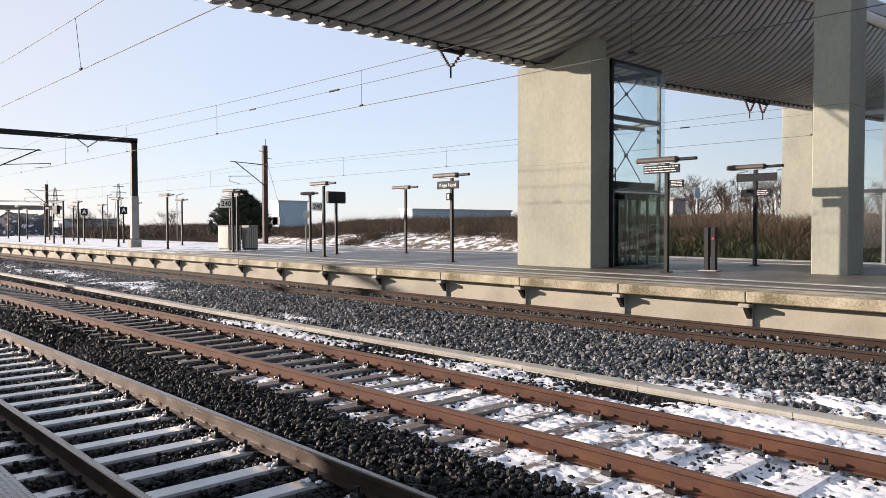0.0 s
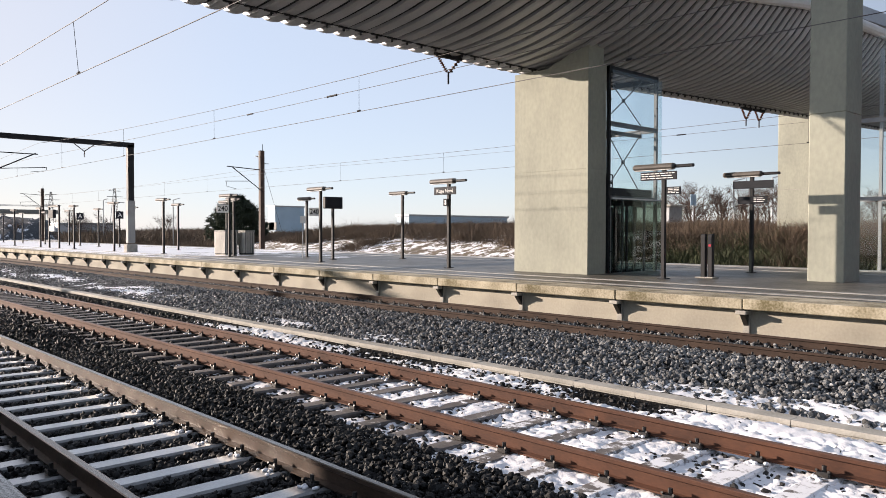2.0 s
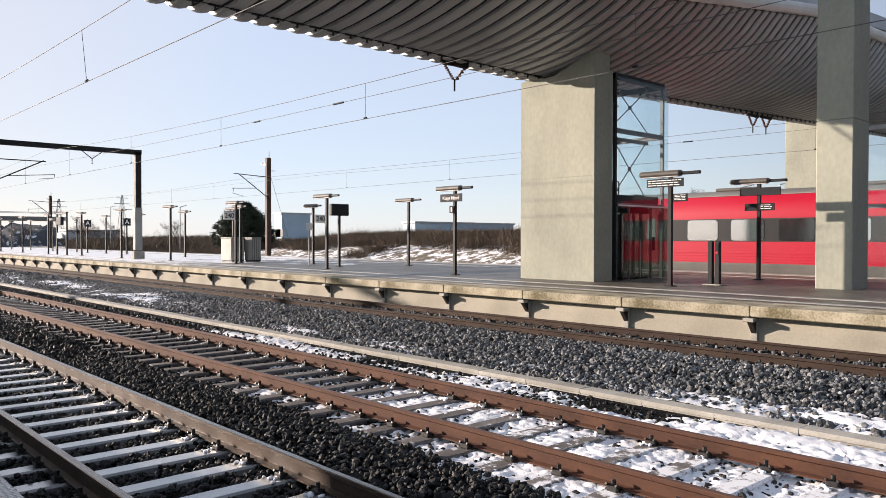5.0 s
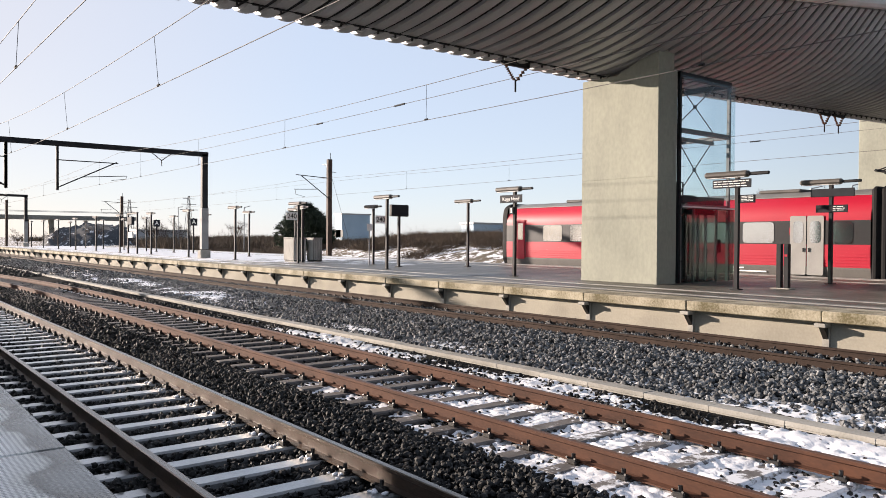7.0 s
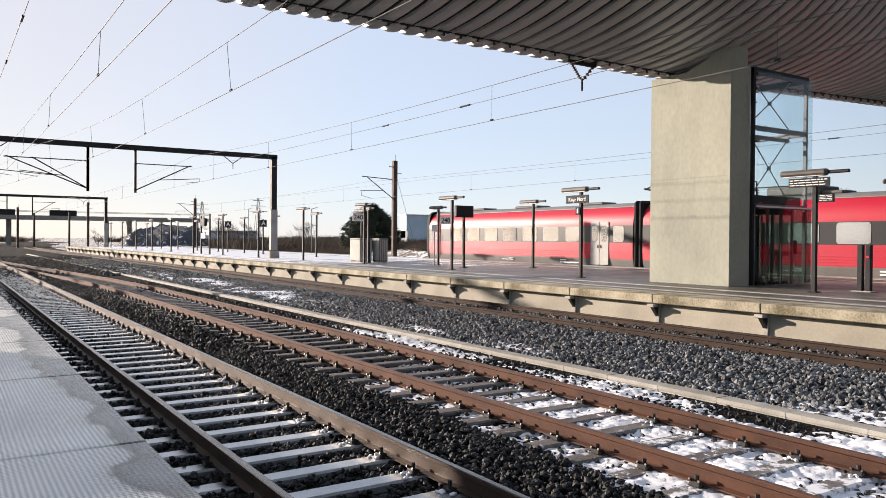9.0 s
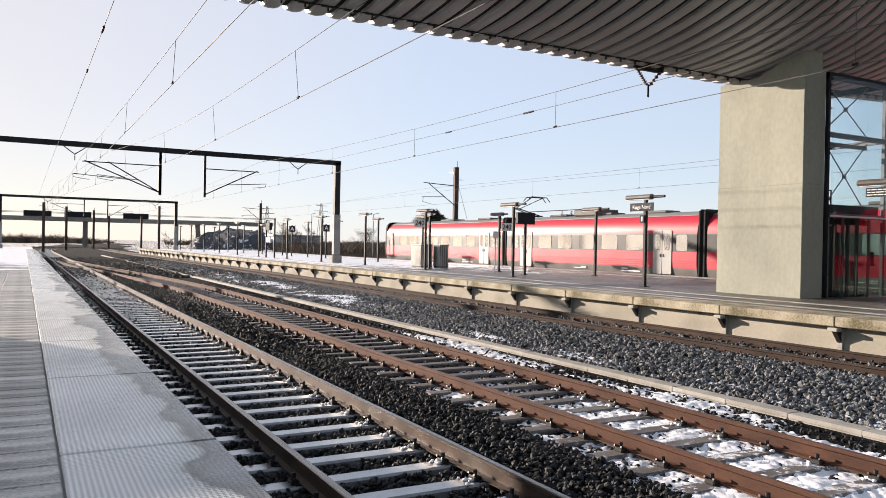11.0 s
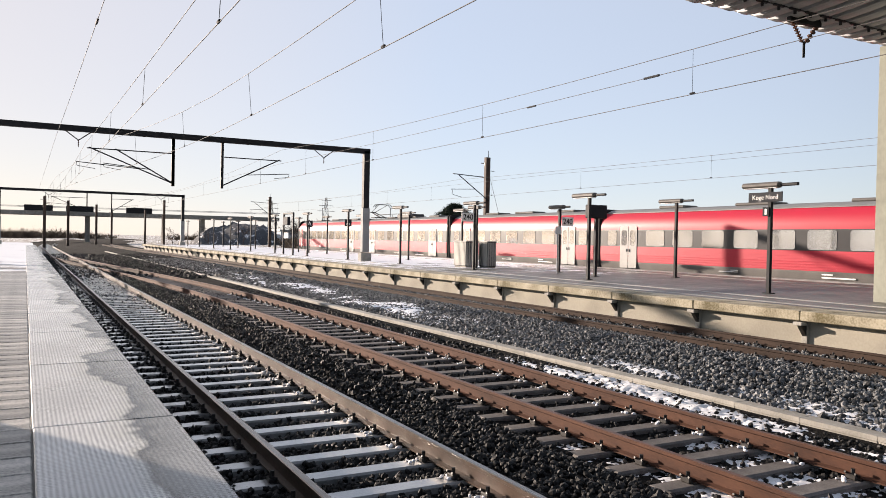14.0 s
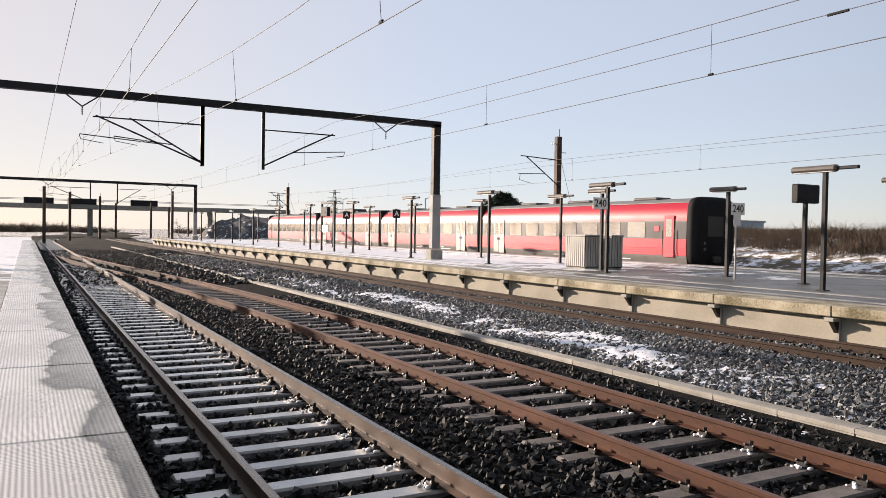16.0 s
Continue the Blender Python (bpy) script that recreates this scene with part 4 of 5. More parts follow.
part("sign_panel", box(-0.09, -0.06, -0.75, 0.62, 2.78, 3.04, 0.008), M_SIGN, b)
s = part("direction_sign", box(-0.09, -0.06, -0.55, 0.45, 2.28, 2.52, 0.006), M_SIGN, b)
bars(s, -0.091, -0.5, -0.1, 2.32, 2.49, 3, 8)

bol = thing("ticket_validator", "pair of dark travel card posts on the platform", "card reader", pose(20.9, 11.0, TOP))
part("reader_post", box(-0.07, 0.07, 0.06, 0.2, 0, 1.28, 0.012), M_STEEL, bol)
r = part("reader_post", box(-0.07, 0.07, -0.16, -0.02, 0, 1.28, 0.012), M_STEEL, bol)
part("reader_face", box(-0.078, -0.071, -0.14, -0.04, 0.9, 1.2), M_SIGN, r)
part("red_patch", box(-0.082, -0.0785, -0.13, -0.05, 0.92, 0.98), M_RED, r, "small red patch")
part("plinth", box(-0.2, 0.2, -0.25, 0.3, 0, 0.03, 0.01), M_KERB, bol)


def stop_board(t, z, side=1):
    """The white board that faces along the line, with its distance in black."""
    s = part("stop_board", box(-0.74 if side > 0 else 0.07, -0.07 if side > 0 else 0.74, -0.085, -0.06, z, z + 0.42, 0.004), M_BOARD, t, "white board with black number")
    words("240", 0.37, M_BLACK, s, Matrix.Translation((-0.405 * side, -0.088, z + 0.205)) @ pose(0, 0, 0, 90, 0, 0))


p = lamp_post(19.05, 36.8, label="lamp post with white stop board")
stop_board(p, 2.30)
lamp_post(18.9, 28.1)
p = lamp_post(21.9, 33.85, h=2.95, wide=0.8, label="dark lamp post with white stop board")
stop_board(p, 2.15, -1)
lamp_post(20.15, 38.4, wide=0.8, h=3.0)
lamp_post(24.2, 28.85, h=3.15)
scr = thing("departure_screen", "dark departure display on a platform post", "display", pose(21.0, 30.2, TOP))
post(scr, 2.45)
d = part("screen_case", box(-0.5, 0.5, -0.12, 0.12, 2.42, 2.98, 0.03), M_STEEL, scr)
part("screen_glass", box(-0.46, 0.46, -0.13, -0.121, 2.47, 2.93), M_SIGN, d)
thin = thing("sign_post", "thin grey post with a small plate", "sign", pose(20.85, 32.6, TOP))
part("post", tube((0, 0, 0), (0, 0, 2.1), 0.03), M_GALV, thin)
part("plate", box(-0.17, 0.17, -0.05, -0.03, 1.75, 2.1, 0.01), M_BOARD, thin)
for x, y in ((18.75, 44.4), (18.6, 52.0), (18.8, 60.8), (18.6, 68.6), (18.6, 76.5), (18.6, 84.5), (18.6, 92.5), (18.6, 100.5), (18.6, 108), (22.9, 44.6), (23.0, 52.0), (23.3, 61.0), (23.0, 68.0), (22.9, 75.5), (22.9, 83), (22.9, 91), (22.9, 99), (22.9, 107)):
    lamp_post(x, y)
for x, y in ((23.3, 64.0), (22.9, 72.5)):
    t = thing("sector_sign", "dark post with a square sector sign", "sign", pose(x, y, TOP), "sector signs")
    post(t, 3.0)
    q = part("sector_plate", box(-0.3, 0.3, -0.1, -0.06, 2.35, 2.95, 0.01), M_SIGN, t)
    words("A", 0.5, M_TEXT, q, Matrix.Translation((0, -0.104, 2.65)) @ pose(0, 0, 0, 90, 0, 0))
frm = thing("timetable_frame", "dark timetable board on two posts with white notices", "notice board", pose(18.5, 64.6, TOP))
for o in (-1.25, 1.25):
    part("post", box(-0.06, 0.06, o - 0.06, o + 0.06, 0, 3.25), M_STEEL, frm)
part("top_bar", box(-0.07, 0.07, -1.3, 1.3, 3.2, 3.34, 0.02), M_STEEL, frm)
part("display_case", box(-0.12, 0.12, -0.1, 1.1, 2.35, 3.0, 0.03), M_SIGN, frm)
part("notice", box(-0.05, 0.05, -0.05, 1.05, 1.3, 1.75, 0.01), M_BOARD, frm)

# lamp posts on the near platform
for k in range(9):
    lamp_post(-3.3, 46 + 8.0 * k, NTOP, 3.2)
    lamp_post(-5.6, 50 + 8.0 * k, NTOP, 3.2)
nscr = thing("departure_screen", "dark departure display hanging between platform posts", "display", pose(-2.6, 62, NTOP))
post(nscr, 3.1)
part("screen_case", box(-0.75, 0.75, -0.15, 0.15, 2.2, 2.95, 0.03), M_STEEL, nscr)


def cabinet(label, x, y, w, d, h):
    t = thing("equipment_cabinet", label, "cabinet", pose(x, y, TOP), "equipment cabinets")
    part("cabinet_body", box(-w / 2, w / 2, -d / 2, d / 2, 0.06, h - 0.06, 0.01), M_STEEL, t)
    part("plinth", box(-w / 2 + 0.03, w / 2 - 0.03, -d / 2 + 0.03, d / 2 - 0.03, 0, 0.06), M_KERB, t)
    part("lid", box(-w / 2 - 0.03, w / 2 + 0.03, -d / 2 - 0.03, d / 2 + 0.03, h - 0.06, h, 0.01), M_CABINET, t)
    n = int(d / 0.12)
    for i in range(n):
        y0 = -d / 2 + d * (i + 0.12) / n
        part("slat", box(-w / 2 - 0.03, -w / 2 - 0.002, y0, y0 + d / n * 0.72, 0.1, h - 0.08), M_CABINET, t)
    n = int(w / 0.12)
    for i in range(n):
        x0 = -w / 2 + w * (i + 0.12) / n
        part("slat", box(x0, x0 + w / n * 0.72, -d / 2 - 0.03, -d / 2 - 0.002, 0.1, h - 0.08), M_CABINET, t)
    return t


cabinet("pale slatted equipment cabinet on the snowy platform", 20.45, 39.9, 0.75, 1.25, 1.38)
cabinet("grey slatted equipment cabinet beside the other", 21.4, 39.3, 0.55, 0.8, 1.38)

# ---- train ----
# local y is the direction of travel; y = 0 at the nose, cars follow to -y; x = 0 on the track centre
HALF = 1.5


def shell_profile(z):
    """Half width of the body at height z."""
    return lerp([(0.35, 1.38), (0.9, 1.47), (1.4, HALF), (2.7, HALF), (2.85, HALF - 0.006), (3.0, 1.48), (3.1, 1.458), (3.2, 1.428), (3.3, 1.39), (3.45, 1.315), (3.75, 1.05), (3.92, 0.62), (3.98, 0.0)], z)


BANDS = [("skirt", 0.35, 0.98, M_TRAINGREY), ("lower_panel", 0.98, 1.84, M_RED), ("window_band", 1.84, 2.76, M_BAND), ("upper_panel", 2.76, 3.72, M_RED), ("roof", 3.72, 3.98, M_TRAINROOF)]


def car_band(name, z0, z1, material, y0, y1, car, ribs=False):
    bm = bmesh.new()
    zs = sorted({z0, z1, *[z for z in (0.9, 1.4, 2.7, 2.85, 3.0, 3.1, 3.2, 3.3, 3.45, 3.6, 3.75, 3.85, 3.92) if z0 < z < z1]})
    prof = [(shell_profile(z), z) for z in zs]
    for s in (-1, 1):
        ring = [(s * u, z) for u, z in prof]
        a = [bm.verts.new((u, y0, z)) for u, z in ring]
        b = [bm.verts.new((u, y1, z)) for u, z in ring]
        for i in range(len(ring) - 1):
            bm.faces.new((a[i], a[i + 1], b[i + 1], b[i]) if s > 0 else (a[i], b[i], b[i + 1], a[i + 1]))
    bmesh.ops.remove_doubles(bm, verts=bm.verts, dist=1e-4)
    return part(name, bm, material, car, smooth=name in ("roof", "upper_panel"))


def pane_mesh(length, hgt, r=0.12):
    bm = bmesh.new()
    pts = []
    for cx, cz, a0 in ((length / 2 - r, hgt / 2 - r, 0), (-length / 2 + r, hgt / 2 - r, 90), (-length / 2 + r, -hgt / 2 + r, 180), (length / 2 - r, -hgt / 2 + r, 270)):
        for k in range(4):
            an = radians(a0 + 30 * k)
            pts.append((cx + r * math.cos(an), cz + r * math.sin(an)))
    f = bm.faces.new([bm.verts.new((0, u, v)) for u, v in pts])
    r_ = bmesh.ops.extrude_face_region(bm, geom=[f])
    bmesh.ops.translate(bm, vec=(0.012, 0, 0), verts=[v for v in r_["geom"] if isinstance(v, bmesh.types.BMVert)])
    bmesh.ops.recalc_face_normals(bm, faces=bm.faces)
    return bm


WIN = {w: mesh_of("window", pane_mesh(w, 0.84), M_TGLASS) for w in (0.75, 1.35)}
DOOR_ME = mesh_of("door_leaf", pane_mesh(0.64, 2.3, 0.06), M_DOOR)
DOORWIN = mesh_of("door_window", pane_mesh(0.42, 0.85, 0.14), M_TGLASS)


def bogie(train_car, y):
    bg = part("bogie_frame", box(-1.1, 1.1, -1.6, 1.6, 0.35, 0.6, 0.03), M_BOGIE, train_car, at=pose(0, y, 0))
    for dy in (-1.25, 1.25):
        for s in (-0.76, 0.76):
            part("wheel", tube((s - 0.06, dy, 0.43), (s + 0.06, dy, 0.43), 0.43, 18), M_BOGIE, bg)
            part("axle_box", box(s * 1.35 - 0.1, s * 1.35 + 0.1, dy - 0.16, dy + 0.16, 0.3, 0.62, 0.03), M_BOGIE, bg)
    for s in (-1.15, 1.15):
        part("damper", tube((s, -0.5, 0.5), (s, 0.6, 0.62), 0.05, 8), M_GALV, bg)


def train_car(index, y0, length, nose, tail, motor):
    """A car from its front y0 back over its length; nose or tail carry a cab."""
    c = bpy.data.objects.new("car", None)
    scene.collection.objects.link(c)
    c.parent = train
    c.matrix_basis = pose(0, y0, 0)
    tagged(c, "red train car with dark window band" if not motor else "red train car with pantograph on its roof")
    a, b = -length + (0.5 if tail else 0.32), (-0.5 if nose else -0.32)
    for name, z0, z1, m in BANDS:
        car_band(name, z0, z1, m, a, b, c)
    # ribs of the lower panel
    for k in range(7):
        z = 1.06 + 0.115 * k
        me = mesh_of("rib", box(-0.014, 0.014, a + 0.02, b - 0.02, -0.028, 0.028), M_RED)
        for s in (-1, 1):
            shared("rib", me, c, pose(s * shell_profile(z), 0, z))
    for s in (-1, 1):  # unreadable fleet marking on the skirt
        for k, w in enumerate((0.4, 1.1)):
            part("fleet_marking", box(s * 1.5 - 0.03, s * 1.5 + 0.03, (a + b) / 2, (a + b) / 2 + w, 0.82 - 0.08 * k, 0.855 - 0.08 * k), M_TEXT, c, "white marking bar")
    part("gutter", box(-1.12, 1.12, a, b, 3.70, 3.735, 0), M_TRAINROOF, c)
    doors = [b - 2.35, a + 2.35] if not (nose or tail) else ([a + 2.35] if nose else [b - 2.35])
    for dy in doors:
        for o in (-0.34, 0.34):
            for s in (-1, 1):
                d = shared("door_leaf", DOOR_ME, c, pose(s * (HALF + 0.02) - (0.012 if s < 0 else 0), dy + o, 1.80))
                shared("door_window", DOORWIN, d, pose(s * 0.008, 0, 0.52))
                part("door_handle", box(s * 0.02 - 0.012, s * 0.02 + 0.012, -0.26 if o > 0 else 0.2, -0.2 if o > 0 else 0.26, -0.25, -0.1), M_STEEL, d)
    lo, hi = a + (3.4 if (tail is False or len(doors) == 2 or nose) else 1.3), b - (3.4 if not nose else 2.6)
    if tail:
        lo, hi = a + 2.6, b - 3.4
    n = int((hi - lo) / 1.75)
    for i in range(n):
        yy = lo + (hi - lo) * (i + 0.5) / n
        for s in (-1, 1):
            shared("window", WIN[1.35], c, pose(s * (HALF + 0.003) - (0.012 if s < 0 else 0), yy, 2.3))
    for yy in ([b - 1.0] if not nose else []) + ([a + 1.0] if not tail else []):
        for s in (-1, 1):
            shared("window", WIN[0.75], c, pose(s * (HALF + 0.003) - (0.012 if s < 0 else 0), yy, 2.3))
    for s in (-1, 1):
        part("operator_mark", box(s * 1.513 - 0.006, s * 1.513 + 0.006, lo - 0.72, lo - 0.36, 2.22, 2.5, 0.004), M_RED, c)
    for s in (-1, 1):
        yy = a + 5.5
        for k, ln in enumerate((0.5, 1.5)):
            part("print_bar", box(s * 1.475 - 0.006, s * 1.475 + 0.006, yy - ln, yy, 0.82 - 0.13 * k, 0.88 - 0.13 * k), M_TEXT, c)
    # roof units
    for yy, ln in ((a + 4.0, 1.8), ((a + b) / 2, 2.2), (b - 4.5, 1.8)):
        part("roof_unit", box(-0.55, 0.55, yy - ln / 2, yy + ln / 2, 3.93, 4.08, 0.05), M_TRAINGREY, c)
    part("underframe", box(-1.2, 1.2, a + 3.6, b - 3.6, 0.22, 0.6, 0.05), M_BOGIE, c)
    bogie(c, b - 2.3 if nose else b + 0.32 - 0.0 - 1.6)
    if tail:
        bogie(c, a + 2.3)
    # joints
    if not tail:
        for k in range(2):
            part("gangway_bellows", box(-1.53, 1.53, a - 0.315 - 0.325 * k, a + 0.01 - 0.325 * k, 0.4, 3.98, 0.12), M_RUBBER, c, "black rubber gangway")
    for end in ([1] if nose else []) + ([-1] if tail else []):
        yb = b if end > 0 else a
        bm = bmesh.new()
        ring = []
        for dy, k in ((0.0, 1.01), (0.2, 1.02), (0.38, 0.99), (0.5, 0.88)):
            row = []
            for i in range(40):
                an = 2 * math.pi * i / 40
                ex = math.copysign(abs(math.cos(an)) ** 0.35, math.cos(an))
                ez = math.copysign(abs(math.sin(an)) ** 0.35, math.sin(an))
                row.append(bm.verts.new((1.47 * k * ex, yb + end * dy, 2.18 + 1.78 * k * ez)))
            ring.append(row)
        for r0, r1 in zip(ring, ring[1:]):
            for i in range(40):
                q = (r0[i], r0[(i + 1) % 40], r1[(i + 1) % 40], r1[i])
                bm.faces.new(q if end > 0 else q[::-1])
        bm.faces.new(ring[-1] if end > 0 else ring[-1][::-1])
        bmesh.ops.recalc_face_normals(bm, faces=bm.faces)
        fr = part("rubber_front", bm, M_RUBBER, c, "thick black rubber front frame", smooth=True)
        part("cab_window", box(-0.55, 0.55, yb + end * 0.505 - 0.01, yb + end * 0.505 + 0.01, 2.0, 3.0, 0.01), M_BAND, fr)
        for s in (-0.75, 0.75):
            part("marker_lamp", tube((s, yb + end * 0.49, 1.35), (s, yb + end * 0.52, 1.35), 0.08, 12), M_LAMP, fr)
            part("marker_lamp", tube((s, yb + end * 0.49, 1.65), (s, yb + end * 0.52, 1.65), 0.08, 12), M_LAMP, fr)
        part("coupler", box(-0.25, 0.25, yb + end * 0.52 - 0.2, yb + end * 0.52 + 0.2, 0.65, 1.0, 0.05), M_BOGIE, fr)
        for s in (-1, 1):
            part("cab_door", box(s * 1.53 - 0.012, s * 1.53 + 0.012, yb - end * 1.15 - 0.33, yb - end * 1.15 + 0.33, 0.9, 3.05, 0.004), M_RED, c)
            part("cab_door_window", box(s * 1.545 - 0.005, s * 1.545 + 0.005, yb - end * 1.15 - 0.2, yb - end * 1.15 + 0.2, 1.95, 2.85, 0.004), M_TGLASS, c)
            for o in (-0.42, 0.42):
                part("handrail", tube((s * 1.57, yb - end * 1.15 + o, 1.0), (s * 1.57, yb - end * 1.15 + o, 2.3), 0.02, 6), M_LAMP, c)
    if motor:
        pan = part("pantograph_frame", box(-0.7, 0.7, -0.6, 0.5, 4.05, 4.13, 0.02), M_STEEL, c, at=pose(0, b - 0.55, 0))
        for s in (-0.5, 0.5):
            insulator(pan, (s, -0.4, 3.9), (s, -0.4, 4.06), 0.08, 2)
            part("lower_arm", tube((s * 0.6, -0.7, 4.12), (s * 0.35, 1.55, 4.66), 0.045, 6), M_STEEL, pan)
            part("upper_arm", tube((s * 0.35, 1.55, 4.66), (s * 0.9, -0.75, 5.3), 0.028, 6), M_STEEL, pan)
        part("knee_shaft", tube((-0.3, 1.55, 4.66), (0.3, 1.55, 4.66), 0.05, 8), M_STEEL, pan)
        part("push_rod", tube((0.1, -0.2, 4.14), (0.0, 1.35, 4.55), 0.025, 6), M_STEEL, pan)
        for o in (-1.05, -0.55):
            part("collector_head", wire_line([(-0.95, o, 5.06), (-0.66, o, 5.36), (0.66, o, 5.36), (0.95, o, 5.06)], 0.03), M_STEEL, pan)
        for o in (-0.5, 0.5):
            part("head_spring", tube((o, -1.05, 5.33), (o, -0.55, 5.33), 0.02, 5), M_STEEL, pan)
        for k in range(6):
            insulator(c, (-0.6 + 0.24 * k, b - 5.0 - 0.7 * (k % 3), 3.95), (-0.6 + 0.24 * k, b - 5.0 - 0.7 * (k % 3), 4.3), 0.09, 4)
        part("roof_busbar", tube((-0.5, b - 1.0, 4.35), (-0.5, b - 8.5, 4.35), 0.03, 6), M_STEEL, c)
        part("roof_box", box(-0.8, 0.8, b - 8.8, b - 6.4, 3.92, 4.3, 0.06), M_TRAINGREY, c)


train = thing("train", "red four-car electric train with dark window band and black rubber ends", "train")
y = 0.0
for i, (ln, nose, tail, motor) in enumerate(((20.3, True, False, False), (17.8, False, False, True), (17.9, False, False, False), (20.4, False, True, False))):
    train_car(i, y, ln, nose, tail, motor)
    y -= ln

# ---- distance ----


def rough_box_building(name, label, x, y, w, d, h, material, base=0.0, turn=0):
    t = thing(name, label, "building", pose(x, y, base, 0, 0, turn))
    part("wall", box(-w / 2, w / 2, -d / 2, d / 2, -3, h), material, t)
    part("roof", box(-w / 2 - 0.3, w / 2 + 0.3, -d / 2 - 0.3, d / 2 + 0.3, h, h + 0.4), M_GALV, t)
    n = max(3, int(d / 6))
    for i in range(n):
        yy = -d / 2 + d * (i + 0.5) / n
        part("window", box(-w / 2 - 0.1, -w / 2 - 0.01, yy - 1.5, yy + 1.5, h * 0.25, h * 0.5), M_BAND, t)
    return t


rough_box_building("warehouse", "pale blue warehouse behind the embankment", 123, 202, 10, 4, 9.2, M_SHEET)
rough_box_building("warehouse", "long low blue-white warehouse on the horizon", 121, 126, 31, 4, 5.2, M_SHEET)
rough_box_building("shed", "low white sheds far behind the platform", 60, 215, 12, 60, 3.4, M_SHEETWHITE)

road = thing("road_bridge", "concrete road bridge crossing the line far ahead", "bridge", pose(0, 220, 0, 0, 0, -4))
part("deck", box(-120, 62, -4, 4, 6.3, 7.3, 0.05), M_KERB, road)
for x in (-40, -14, 14, 42):
    part("column", box(x - 0.6, x + 0.6, -1, 1, -0.5, 6.3, 0.1), M_KERB, road)
for yy in (-3.9, 3.9):
    part("railing", wire_line([(-120, yy, 8.4), (62, yy, 8.4)], 0.06), M_GALV, road)
for x in (3.2, 12.3, 26.0):
    part("screen_panel", box(x - 3.1, x + 3.1, -4.1, -3.95, 7.3, 8.7, 0.03), M_STEEL, road)


def hill(label, x, y, rx, ry, h, material):
    bm = bmesh.new()
    n = 22
    grid = [[bm.verts.new((rx * (2 * i / n - 1), ry * (2 * j / n - 1), h * max(0, 1 - (2 * i / n - 1) ** 2 - (2 * j / n - 1) ** 2) ** 0.7 + 0.25 * h * noise.noise((i * 0.7, j * 0.7, x)) * (0 < i < n and 0 < j < n) - 0.4)) for i in range(n + 1)] for j in range(n + 1)]
    for j in range(n):
        for i in range(n):
            bm.faces.new((grid[j][i], grid[j][i + 1], grid[j + 1][i + 1], grid[j + 1][i]))
    return tagged(part("mound", bm, material, None, smooth=True, at=pose(x, y, -0.2)), label, "mound")


hill("dark earth mound dusted with snow beside the road bridge", 50, 205, 13, 22, 5.6, M_MOUND)


def blades(name, label, spots, material, tall, spread, per, category, width=0.03):
    """Many thin dry stems in tufts, as one mesh."""
    v, f = [], []
    rnd = random.Random(len(spots))
    for x, y, z, k in spots:
        for _ in range(per):
            a, r = rnd.uniform(0, 6.283), rnd.uniform(0, spread)
            bx, by = x + r * math.cos(a), y + r * math.sin(a)
            hgt = tall * k * rnd.uniform(0.5, 1.15)
            tx, ty = bx + rnd.gauss(0, 0.75) * hgt, by + rnd.gauss(0, 0.75) * hgt
            wa = rnd.uniform(0, 3.14)
            wx, wy = width * math.cos(wa), width * math.sin(wa)
            i = len(v)
            v += [(bx - wx, by - wy, z - 0.1), (bx + wx, by + wy, z - 0.1), ((bx + tx) / 2 + wx * 1.2, (by + ty) / 2 + wy * 1.2, z - 0.05 + hgt * 0.5), (tx, ty, z + hgt)]
            f += [(i, i + 1, i + 2), (i, i + 2, i + 3)]
    return tagged(new(name, raw_mesh(name, v, f, material)), label, category, kind="stuff")


rnd = random.Random(7)
spots = []
for _ in range(9000):
    x, y = 35.5 + 22 * rnd.random() ** 1.3, rnd.uniform(8, 110)
    dens = noise.noise((x * 0.25, y * 0.12, 3)) + (0.25 if x > 42 else -0.02 + 0.05 * (x - 38))
    if dens > (-0.05 if x > 41 or y < 26 else 0.12) and (y < 95 or rnd.random() < 0.4):
        spots.append((x, y, height(x, y), (0.7 + 0.5 * rnd.random() + 0.6 * noise.noise((x * 0.5, y * 0.35, 8)) + (0.3 if y < 26 else 0)) * (1.0 if rnd.random() < 0.9 else 1.6)))
blades("dry_scrub", "brown dry winter scrub on the embankment", spots, M_SCRUB, 0.55, 0.9, 40, "shrubs", 0.012)
spots = [(x, y, height(x, y), rnd.uniform(0.6, 1.2)) for x, y in ((rnd.uniform(35, 40), rnd.uniform(9, 26)) for _ in range(700))]
blades("green_brambles", "dull green brambles below the scrub", spots, M_GREENSCRUB, 0.55, 0.7, 26, "shrubs", 0.025)


def limb(v, f, p, d, ln, r, depth, rnd):
    q = p + d * ln
    up = d.to_track_quat("Z", "Y")
    i = len(v)
    for pt, rad in ((p, r), (q, r * 0.6)):
        for k in range(4):
            a = k * math.pi / 2
            v.append(tuple(pt + up @ Vector((rad * math.cos(a), rad * math.sin(a), 0))))
    for k in range(4):
        f.append((i + k, i + (k + 1) % 4, i + 4 + (k + 1) % 4, i + 4 + k))
    if depth:
        for _ in range(3 if depth > 1 else 4):
            nd = (d + Vector((rnd.gauss(0, 0.5), rnd.gauss(0, 0.5), rnd.gauss(0.12, 0.25)))).normalized()
            limb(v, f, p.lerp(q, rnd.uniform(0.45, 1.0)), nd, ln * rnd.uniform(0.5, 0.78), r * 0.6, depth - 1, rnd)


